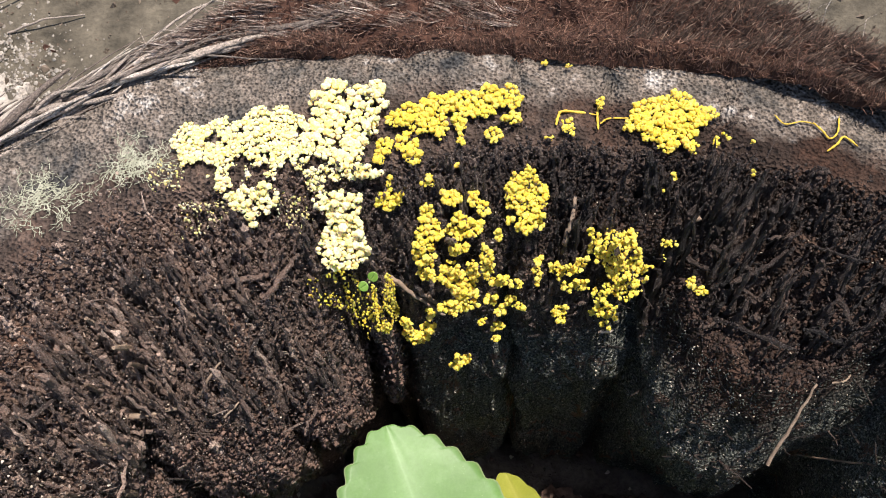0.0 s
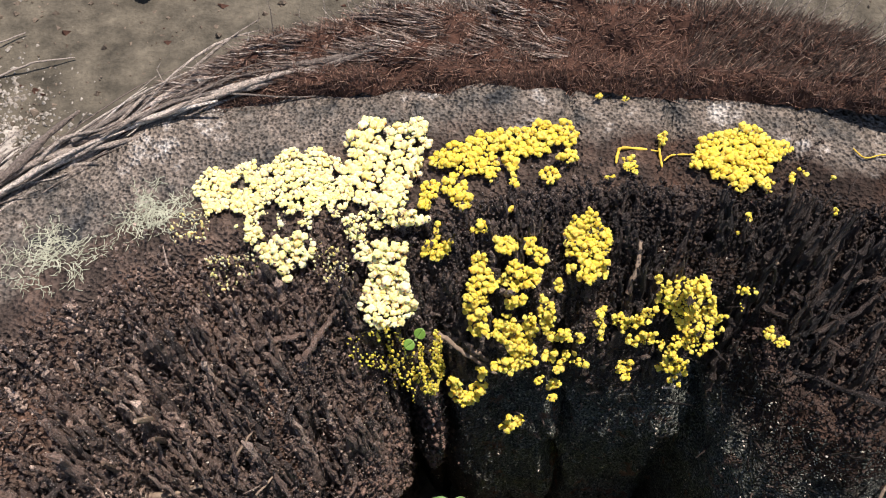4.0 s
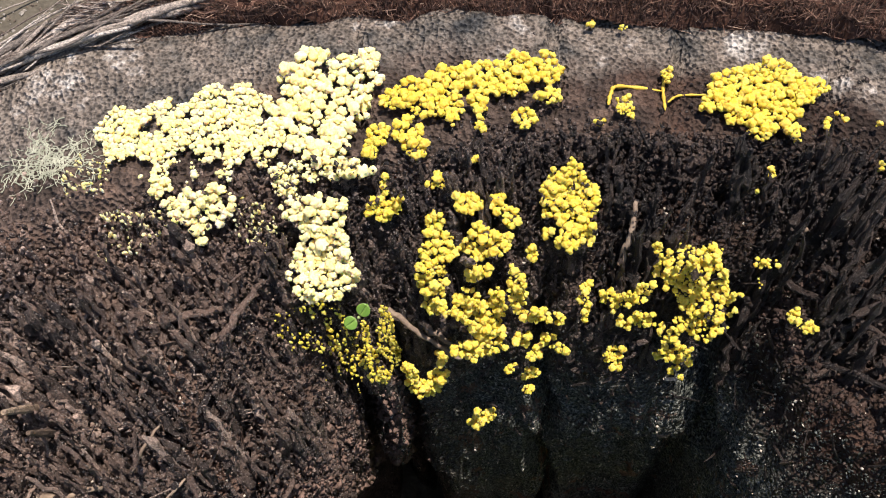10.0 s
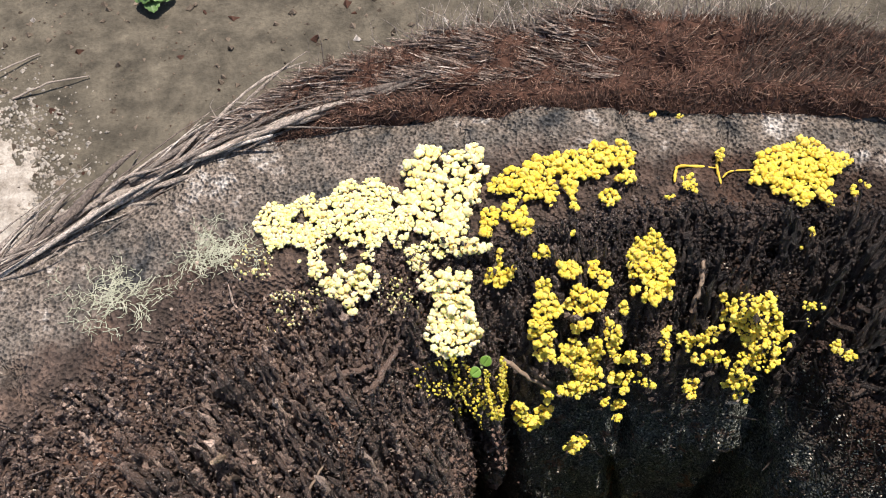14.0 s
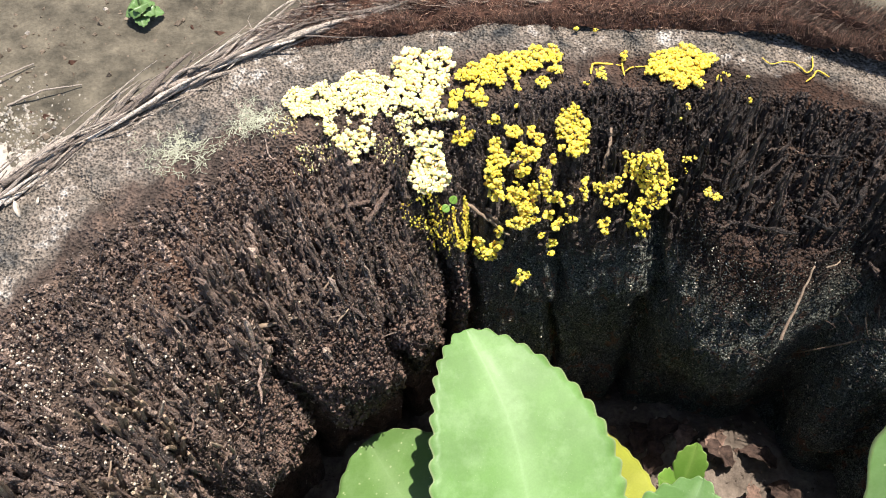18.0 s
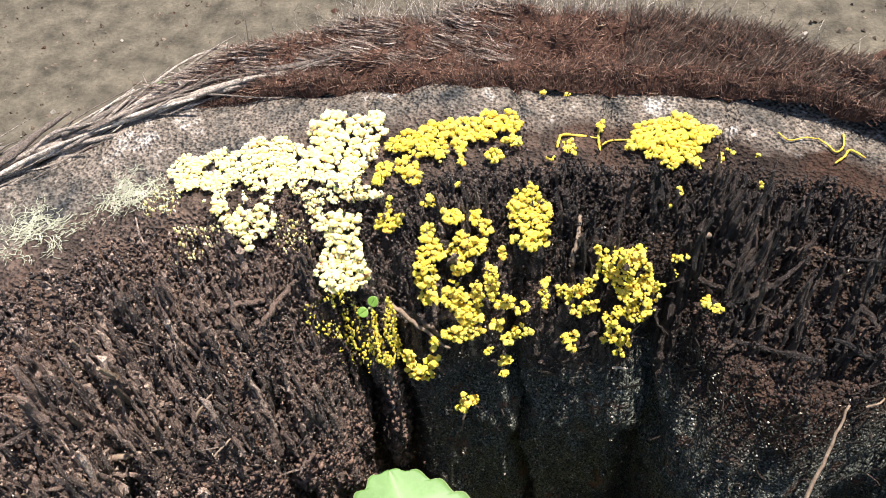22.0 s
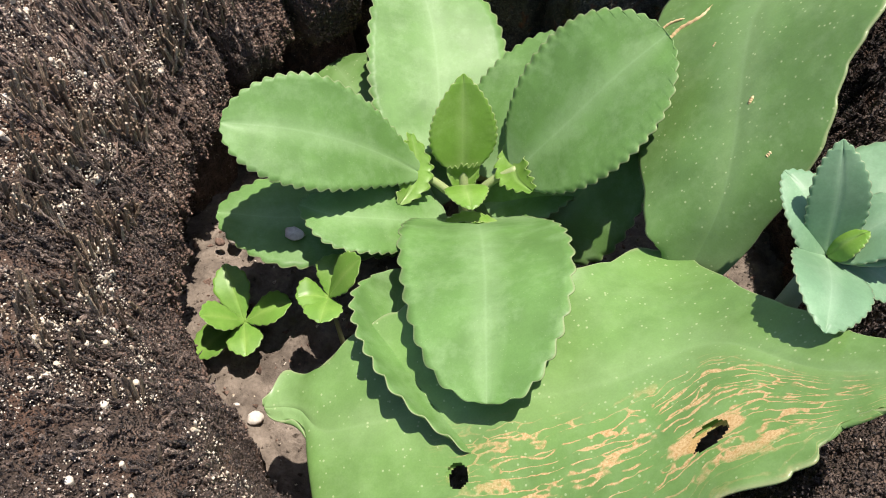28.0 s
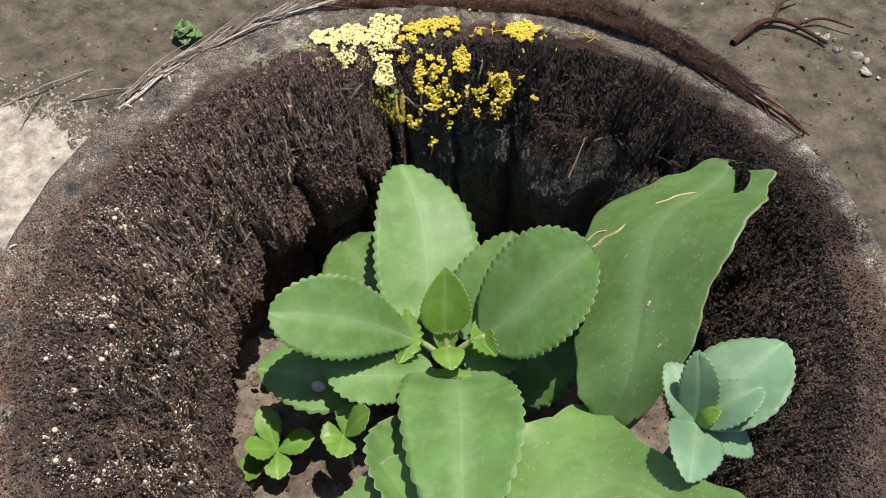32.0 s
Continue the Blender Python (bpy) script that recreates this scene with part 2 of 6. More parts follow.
def leaf_material(name, base, pale, rough=0.42, scars=0.0, speckled=False):
    """Succulent leaf: pale midrib, fine speckles, light through the blade; scars: tan mined tracks."""
    m, n, l, b = material(name, rough, 0.34)
    b.inputs["Coat Weight"].default_value = 0.06
    b.inputs["Coat Roughness"].default_value = 0.32
    co = objcoord(n)
    uv = n.new("ShaderNodeUVMap")
    sep = n.new("ShaderNodeSeparateXYZ")
    l.new(uv.outputs["UV"], sep.inputs[0])
    soft = add_noise(n, l, co, 55, 4)
    c = mixc(n, l, ramp(n, l, soft, [(0.35, (0,)), (0.7, (1,))]), base, tuple(0.74 * v for v in base))
    # pale blotches: waxy bloom, with the leaf's sheen put into the colour
    bloom_sheen = add_noise(n, l, co, 95, 5, 0.7)
    c = mixc(n, l, ramp(n, l, bloom_sheen, [(0.46, (0,)), (0.74, (0.32,))]), c, pale)
    side = mathn(n, l, "ABSOLUTE", mathn(n, l, "SUBTRACT", sep.outputs[1], 0.5))
    rib = ramp(n, l, side, [(0.0, (0.45,)), (0.015, (0.3,)), (0.16, (0,))])
    c = mixc(n, l, rib, c, pale)
    foot = ramp(n, l, sep.outputs[0], [(0.0, (0.6,)), (0.16, (0,))])
    c = mixc(n, l, foot, c, pale)
    rim = ramp(n, l, side, [(0.486, (0,)), (0.5, (0.4,))])
    c = mixc(n, l, rim, c, (0.42, 0.40, 0.24))
    v = n.new("ShaderNodeTexVoronoi")
    v.inputs["Scale"].default_value = 400 if speckled else 700
    l.new(co, v.inputs["Vector"])
    dots = ramp(n, l, v.outputs["Distance"], [(0.12 if speckled else 0.06, (0.65 if speckled else 0.3,)), (0.19 if speckled else 0.13, (0,))])
    dots = mathn(n, l, "MULTIPLY", dots, ramp(n, l, add_noise(n, l, co, 160, 2), [(0.45, (0,)), (0.52, (1,))]))
    c = mixc(n, l, dots, c, (0.42, 0.5, 0.25))
    grain = add_noise(n, l, co, 1500, 2)
    c = mixc(n, l, 0.22, c, ramp(n, l, grain, [(0.3, (0.72,)), (0.7, (1.24,))]), "MULTIPLY")
    if scars:
        flat = n.new("ShaderNodeCombineXYZ")
        l.new(mathn(n, l, "MULTIPLY", sep.outputs[0], 0.025), flat.inputs[0])
        l.new(mathn(n, l, "ADD", mathn(n, l, "MULTIPLY", sep.outputs[1], 0.10), mathn(n, l, "MULTIPLY", sep.outputs[0], 0.03)), flat.inputs[1])
        mp = n.new("ShaderNodeMapping")
        l.new(flat.outputs[0], mp.inputs["Vector"])
        ve = n.new("ShaderNodeTexVoronoi")
        ve.feature = "DISTANCE_TO_EDGE"
        ve.inputs["Scale"].default_value = 300
        wob = n.new("ShaderNodeTexNoise")
        wob.inputs["Scale"].default_value = 90
        l.new(co, wob.inputs["Vector"])
        va = n.new("ShaderNodeVectorMath")
        va.operation = "MULTIPLY_ADD"
        va.inputs[1].default_value = (0.005, 0.005, 0.0)
        l.new(wob.outputs["Color"], va.inputs[0])
        l.new(mp.outputs["Vector"], va.inputs[2])
        l.new(va.outputs[0], ve.inputs["Vector"])
        thick = mathn(n, l, "SUBTRACT", ve.outputs["Distance"], mathn(n, l, "MULTIPLY", mathn(n, l, "SUBTRACT", add_noise(n, l, co, 260, 3), 0.47), 0.22))
        line = ramp(n, l, thick, [(0.015, (1,)), (0.05, (0,))])
        gate = add_noise(n, l, co, 120, 3)
        line = mathn(n, l, "MULTIPLY", line, ramp(n, l, gate, [(0.40, (0,)), (0.48, (1,))]))
        zone_v = ramp(n, l, mathn(n, l, "ADD", sep.outputs[1], mathn(n, l, "MULTIPLY", soft, 0.1)), [(0.60, (0,)), (0.68, (1,)), (0.95, (1,)), (1.0, (0.2,))])
        zone_u = ramp(n, l, sep.outputs[0], [(0.42, (0,)), (0.52, (1,)), (0.89, (1,)), (0.95, (0,))])
        line = mathn(n, l, "MULTIPLY", line, mathn(n, l, "MULTIPLY", zone_v, zone_u))
        du = mathn(n, l, "DIVIDE", mathn(n, l, "SUBTRACT", sep.outputs[0], 0.71), 0.040)
        dv = mathn(n, l, "DIVIDE", mathn(n, l, "SUBTRACT", sep.outputs[1], 0.815), 0.040)
        ring = mathn(n, l, "ADD", mathn(n, l, "MULTIPLY", du, du), mathn(n, l, "MULTIPLY", dv, dv))
        ring = mathn(n, l, "ADD", ring, mathn(n, l, "MULTIPLY", mathn(n, l, "SUBTRACT", gate, 0.5), 2.0))
        line = mathn(n, l, "MAXIMUM", line, ramp(n, l, ring, [(0.75, (1,)), (1.0, (0,))]))
        line = mathn(n, l, "MULTIPLY", line, scars)
        c = mixc(n, l, line, c, ramp(n, l, grain, [(0.3, (0.42, 0.24, 0.09)), (0.7, (0.62, 0.46, 0.24))]))
    l.new(c, b.inputs["Base Color"])
    b.inputs["Subsurface Weight"].default_value = 0.0
    tr = n.new("ShaderNodeBsdfTranslucent")
    l.new(mixc(n, l, 0.5, c, (0.35, 0.6, 0.05)), tr.inputs["Color"])
    mx = n.new("ShaderNodeMixShader")
    mx.inputs[0].default_value = 0.18
    l.new(b.outputs[0], mx.inputs[1])
    l.new(tr.outputs[0], mx.inputs[2])
    l.new(mx.outputs[0], n["Material Output"].inputs["Surface"])
    bump(n, l, b, mathn(n, l, "ADD", mathn(n, l, "MULTIPLY", grain, 0.25), mathn(n, l, "MULTIPLY", soft, 4.0)), 0.16, 0.0004)
    return m


def slime_material(name, c1, c2, c3, dust):
    m, n, l, b = material(name, 0.8, 0.2)
    co = objcoord(n)
    inf = n.new("ShaderNodeObjectInfo")
    f = add_noise(n, l, co, 1.6, 4)
    c = ramp(n, l, inf.outputs["Random"], [(0.0, c1), (0.6, c2), (1.0, c3)])
    c = mixc(n, l, ramp(n, l, f, [(0.4, (0,)), (0.75, (0.5,))]), c, dust)
    l.new(c, b.inputs["Base Color"])
    b.inputs["Subsurface Weight"].default_value = 0.5
    b.inputs["Subsurface Radius"].default_value = (1.0, 0.7, 0.2)
    b.inputs["Subsurface Scale"].default_value = 0.0012
    bump(n, l, b, add_noise(n, l, co, 9.0, 3), 0.35, 0.12)
    return m


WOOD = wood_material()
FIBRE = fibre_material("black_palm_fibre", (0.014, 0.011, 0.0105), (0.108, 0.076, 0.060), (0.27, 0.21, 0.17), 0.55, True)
MATFIBRE = fibre_material("brown_bark_fibre", (0.048, 0.024, 0.015), (0.25, 0.132, 0.086), (0.46, 0.31, 0.22), 0.75)
MATDARK = fibre_material("dark_bark_bristle", (0.032, 0.018, 0.012), (0.17, 0.108, 0.074), (0.40, 0.31, 0.23), 0.7)
SPLINTER = fibre_material("splintered_bark_fibre", (0.12, 0.076, 0.054), (0.42, 0.32, 0.25), (0.66, 0.57, 0.48), 0.75)
STRAW = fibre_material("grey_frayed_fibre", (0.19, 0.15, 0.12), (0.46, 0.39, 0.32), (0.68, 0.61, 0.52), 0.75)
BARK = plain_material("bark_mat", (0.03, 0.015, 0.01), (0.10, 0.05, 0.033), 160, 0.9, 0.2, 0.001)
SOIL = plain_material("potting_soil", (0.065, 0.051, 0.040), (0.25, 0.205, 0.162), 60, 0.95, 0.2, 0.0015, 9)
GROUND = plain_material("sandy_ground", (0.046, 0.041, 0.030), (0.148, 0.129, 0.093), 24, 0.95, 0.2, 0.006, 7)
LEAF = leaf_material("green_succulent_leaf", (0.134, 0.268, 0.070), (0.32, 0.47, 0.23), 0.56)
LEAF_OLD = leaf_material("old_scarred_leaf", (0.155, 0.285, 0.078), (0.27, 0.40, 0.17), 0.36, 1.0, True)
LEAF_BIG = leaf_material("big_speckled_leaf", (0.125, 0.235, 0.066), (0.25, 0.37, 0.17), 0.36, 0.0, True)
LEAF_BLUE = leaf_material("blue_green_leaf", (0.175, 0.320, 0.175), (0.34, 0.48, 0.32), 0.5)
LEAF_YOUNG = leaf_material("young_green_leaf", (0.16, 0.31, 0.045), (0.33, 0.46, 0.16))
LEAF_SPROUT = leaf_material("bright_sprout_leaf", (0.155, 0.31, 0.05), (0.33, 0.48, 0.12))
LEAF_YELLOW = leaf_material("yellowing_leaf", (0.30, 0.33, 0.04), (0.42, 0.40, 0.10))
# one mould in two colours: direct sun is put into the pale copy
SLIME = slime_material("golden_slime_mould", (0.69, 0.505, 0.050), (0.74, 0.56, 0.072), (0.78, 0.61, 0.11), (0.84, 0.70, 0.23))
SLIME_LIT = slime_material("sunlit_powdery_slime_mould", (0.90, 0.74, 0.27), (0.92, 0.78, 0.36), (0.94, 0.83, 0.46), (0.95, 0.87, 0.58))
TWIG = plain_material("dry_twig", (0.16, 0.11, 0.075), (0.36, 0.28, 0.2), 300, 0.8, 0.3, 0.0003)
# darker copy of the rotten brown wood, shade put into its colour
DARKROT = plain_material("shaded_rotten_wood", (0.022, 0.015, 0.012), (0.11, 0.072, 0.056), 400, 0.85, 0.2, 0.0006)
RUST = plain_material("rotten_brown_wood", (0.060, 0.040, 0.031), (0.27, 0.175, 0.130), 400, 0.85, 0.3, 0.0006)
TAN = fibre_material("tan_palm_fibre", (0.15, 0.10, 0.065), (0.40, 0.29, 0.19), (0.62, 0.52, 0.40))
ALGAE = fibre_material("grey_green_algae", (0.035, 0.041, 0.031), (0.135, 0.147, 0.118), (0.30, 0.315, 0.265), 0.8)
SCAR = plain_material("leaf_scar", (0.40, 0.27, 0.12), (0.62, 0.48, 0.27), 300, 0.8, 0.2, 0.0002)
PALE = plain_material("pale_cut_tip", (0.42, 0.33, 0.22), (0.72, 0.66, 0.56), 500, 0.7, 0.3, 0.0002)
LICHEN = plain_material("pale_threads", (0.28, 0.29, 0.20), (0.50, 0.51, 0.38), 400, 0.8, 0.3, 0.0002)
THREAD = plain_material("yellow_thread", (0.52, 0.33, 0.03), (0.72, 0.52, 0.06), 300, 0.6, 0.4, 0.0002)
GRAVEL = plain_material("dry_gravel", (0.085, 0.066, 0.047), (0.24, 0.19, 0.14), 60, 0.95, 0.2, 0.002)
# pale tone with sunlight put in for the ground patch; flakes share it
PALE_GROUND = plain_material("pale_ground_tone", (0.22, 0.19, 0.15), (0.50, 0.46, 0.39), 55, 0.95, 0.2, 0.003)
STONE = plain_material("pale_pebble", (0.4, 0.34, 0.27), (0.66, 0.6, 0.52), 120, 0.7, 0.4, 0.0003)


# ---- building helpers ----
def mesh_from(name, verts, faces, mat, smooth=True):
    me = bpy.data.meshes.new(name)
    me.from_pydata([tuple(v) for v in verts], [], [tuple(f) for f in faces])
    me.materials.append(mat)
    if smooth:
        me.polygons.foreach_set("use_smooth", [True] * len(me.polygons))
    me.update()
    return me


def part(name, me, parent=None, label=""):
    ob = new(name, me)
    if parent is not None:
        ob.parent = parent
    return tagged(ob, label) if label else ob


def empty_at(name, place):
    e = new(name)
    e.empty_display_size = 0.01
    e.location = place
    return e


def hash3(i, j, k):
    h = (i * 374761393 + j * 668265263 + k * 2147483647 + 1274126177) & 0xFFFFFFFF
    h = ((h ^ (h >> 13)) * 1274126177) & 0xFFFFFFFF
    h = ((h ^ (h >> 16)) * 2246822519) & 0xFFFFFFFF
    return ((h ^ (h >> 15)) & 0xFFFFFF) / float(0xFFFFFF)


def vnoise(x, y, z=0.0):
    """Smooth value noise in -1..1 on arrays."""
    x, y, z = np.broadcast_arrays(np.asarray(x, float), np.asarray(y, float), np.asarray(z, float))
    i, j, k = (np.floor(a).astype(np.int64) for a in (x, y, z))
    u, v, w = x - i, y - j, z - k
    u, v, w = (a * a * (3 - 2 * a) for a in (u, v, w))
    out = 0.0
    for a in (0, 1):
        for b in (0, 1):
            for c in (0, 1):
                g = (u if a else 1 - u) * (v if b else 1 - v) * (w if c else 1 - w)
                out = out + g * hash3(i + a, j + b, k + c)
    return 2 * out - 1


def fbm(x, y, z=0.0, octaves=3):
    out, amp, f = 0.0, 1.0, 1.0
    for o in range(octaves):
        out = out + amp * vnoise(x * f + 17.3 * o, y * f + 5.1 * o, np.asarray(z) * f + 3.7 * o)
        amp, f = amp * 0.5, f * 2.1
    return out


# ---- the stump ----
# radii of the hollow (metres) at azimuths from the far side, clockwise seen from above
AZ = np.radians([-180, -135, -95, -60, -35, -15, 0, 20, 40, 60, 100, 140, 180])
R_FLAT = [0.196, 0.194, 0.194, 0.192, 0.186, 0.177, 0.174, 0.182, 0.196, 0.194, 0.194, 0.194, 0.192]
R_LIP = [0.174, 0.158, 0.152, 0.153, 0.153, 0.154, 0.157, 0.168, 0.178, 0.178, 0.178, 0.176, 0.174]
R_MID = [0.166, 0.140, 0.134, 0.135, 0.136, 0.138, 0.147, 0.154, 0.158, 0.162, 0.164, 0.162, 0.166]
R_LOW = [0.156, 0.130, 0.116, 0.120, 0.124, 0.127, 0.139, 0.143, 0.144, 0.148, 0.148, 0.150, 0.156]
R_OUT = 0.2235
SOIL_Z = RIM - 0.122
LEVELS = np.array([0.0, 0.25, 0.42, 0.47, 0.52, 0.62, 0.70, 0.82, 0.92, 1.0])


def stump_surface(az, u):
    """Place on the stump's skin: az round the axis, u from the foot of the bark over the rim into the hollow."""
    az = (az + math.pi) % (2 * math.pi) - math.pi
    flat, lip, mid, low = (np.interp(az, AZ, r) for r in (R_FLAT, R_LIP, R_MID, R_LOW))
    rs = [R_OUT + 0.02 + 0 * az, R_OUT + 0.004 + 0 * az, R_OUT + 0 * az, R_OUT - 0.004 + 0 * az, flat, lip, mid, low, low - 0.002, low - 0.004]
    zs = [0.0, 0.55, 0.688, 0.699, 0.6990, 0.6845, 0.6665, 0.633, 0.595, 0.490]
    r, z = np.zeros_like(az), np.zeros_like(az)
    for k in range(len(LEVELS) - 1):
        sel = (u >= LEVELS[k]) & (u <= LEVELS[k + 1])
        f = (u[sel] - LEVELS[k]) / (LEVELS[k + 1] - LEVELS[k])
        r[sel] = rs[k][sel] * (1 - f) + rs[k + 1][sel] * f
        z[sel] = zs[k] * (1 - f) + zs[k + 1] * f
    # drying cracks across the ring
    for c in (-58.0, -37.0, -3.0, 8.4, 15.3, 24.2, 47.0, 71.0):
        z = z - 0.0022 * np.exp(-(((np.degrees(az) - c - 0.6 * vnoise(r * 400, c)) / 0.3) ** 2)) * np.clip((u - 0.48) / 0.01, 0, 1) * np.clip((0.53 - u) / 0.02, 0, 1)
    inside = np.clip((u - 0.56) / 0.08, 0, 1)
    arc = az * 0.16
    # block that stands out of the far right wall, with a cleft on each side
    deg = np.degrees(az)
    block = np.clip(1 - ((deg - 33.5) / 8.5) ** 4, 0, 1) * np.clip((0.684 - z) / 0.014, 0, 1) * np.clip((z - 0.575) / 0.03, 0, 1)
    r = r - 0.014 * block
    for c, wd, dp in ((22.5, 1.5, 0.012), (45.5, 3.5, 0.016), (-7.5, 1.0, 0.016), (-3.5, 0.8, 0.010), (-17, 1.0, 0.012), (-33, 1.2, 0.011), (58, 2.5, 0.012), (-52, 1.4, 0.008), (9.5, 0.7, 0.010), (-70, 1.2, 0.008)):
        wob = deg - c - 2.0 * vnoise(z * 60, c)
        r = r + dp * np.exp(-((wob / wd) ** 2)) * np.clip((0.682 - z) / 0.02, 0, 1)
    # slabs that hang inwards on the left of the far wall, hollowed out below
    slab = np.exp(-(((deg + 16) / 15.0) ** 4)) * np.exp(-(((z - 0.648) / 0.022) ** 2))
    r = r - 0.008 * slab
    under = np.clip((0.617 - z + 0.006 * vnoise(arc * 60, 3.3)) / 0.012, 0, 1) * np.clip((-1.0 - deg) / 5, 0, 1) * np.clip((deg + 125) / 20, 0, 1)
    r = r + 0.022 * under
    wood = fbm(arc * 180, z * 28, 1.5, 3) * 0.0022 + fbm(arc * 40, z * 25, 7.0, 3) * 0.0042 + fbm(arc * 600, z * 260, 2.0, 2) * 0.0008
    r = r + inside * wood
    z = z + inside * 0.0035 * fbm(arc * 90, r * 90, 4.0, 3) + (1 - inside) * 0.0012 * fbm(arc * 60, r * 60, 2.0, 2) * np.clip((u - 0.42) / 0.05, 0, 1)
    # slow swell of the rim, left near side a little higher
    z = z + np.clip(u / 0.42, 0, 1) * (0.005 * np.exp(-(((deg + 120) / 40) ** 2)) - 0.004 * np.exp(-(((deg - 40) / 25) ** 2)) * (u < 0.6))
    outer = np.clip((0.44 - u) / 0.1, 0, 1)
    r = r + outer * (0.003 * fbm(arc * 25, z * 8, 0.0, 3))
    return r, z


def build_stump():
    na, us = 1100, np.concatenate([np.linspace(0, 0.25, 10), np.linspace(0.26, 0.46, 16), np.linspace(0.465, 0.56, 26), np.linspace(0.565, 1.0, 110)])
    a = np.linspace(-math.pi, math.pi, na, endpoint=False)
    A, U = np.meshgrid(a, us)
    r, z = stump_surface(A.ravel(), U.ravel())
    verts = np.stack([r * np.sin(A.ravel()), r * np.cos(A.ravel()), z], 1)
    n = len(us)
    i, j = np.meshgrid(np.arange(n - 1), np.arange(na), indexing="ij")
    k = (j + 1) % na
    faces = np.stack([i * na + j, (i + 1) * na + j, (i + 1) * na + k, i * na + k], -1).reshape(-1, 4)
    return mesh_from("stump_body", verts, faces.tolist(), WOOD)


stump = tagged(empty_at("tree_stump", (0, 0, 0)), "hollow sawn palm stump with black rotten inside and grey cut ring", "tree stump")
body_mesh = build_stump()
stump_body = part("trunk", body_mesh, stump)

from mathutils.bvhtree import BVHTree

SKIN = BVHTree.FromPolygons([v.co for v in body_mesh.vertices], [p.vertices for p in body_mesh.polygons])

# a slanting line of sight along which growth is set out on the hollow's far side
SLANT = Vector((0.0, 0.50, -0.866)).normalized()
SLANT_UP = Vector((0, 0.866, 0.50)).normalized()


def on_skin(u, v):
    """The place and normal on the stump at u metres to the right and v metres up across the slanting line."""
    start = Vector((0, 0, RIM)) + Vector((1, 0, 0)) * u + SLANT_UP * v - SLANT * 0.5
    p, nrm, _, _ = SKIN.ray_cast(start, SLANT)
    return p, nrm


def tubes(paths, radii, sides=5):
    """One mesh's verts and faces from many tubes: paths (n, k, 3), radii (n, k)."""
    paths, radii = np.asarray(paths, float), np.asarray(radii, float)
    n, k, _ = paths.shape
    d = np.gradient(paths, axis=1)
    d /= np.linalg.norm(d, axis=2, keepdims=True) + 1e-12
    ref = np.where(np.abs(d[:, :, 2:3]) > 0.8, np.array([1.0, 0, 0]), np.array([0, 0, 1.0]))
    e1 = np.cross(d, ref)
    e1 /= np.linalg.norm(e1, axis=2, keepdims=True) + 1e-12
    e2 = np.cross(d, e1)
    t = np.linspace(0, 2 * math.pi, sides, endpoint=False)
    ring = e1[:, :, None] * np.cos(t)[None, None, :, None] + e2[:, :, None] * np.sin(t)[None, None, :, None]
    v = (paths[:, :, None] + ring * radii[:, :, None, None]).reshape(-1, 3)
    base = np.arange(n)[:, None, None] * k * sides
    i, j = np.meshgrid(np.arange(k - 1), np.arange(sides), indexing="ij")
    q = np.stack([i * sides + j, i * sides + (j + 1) % sides, (i + 1) * sides + (j + 1) % sides, (i + 1) * sides + j], -1).reshape(1, -1, 4) + base
    faces = q.reshape(-1, 4).tolist()
    caps = (np.arange(n)[:, None] * k + (k - 1)) * sides + np.arange(sides)
    return v, faces + caps.tolist()


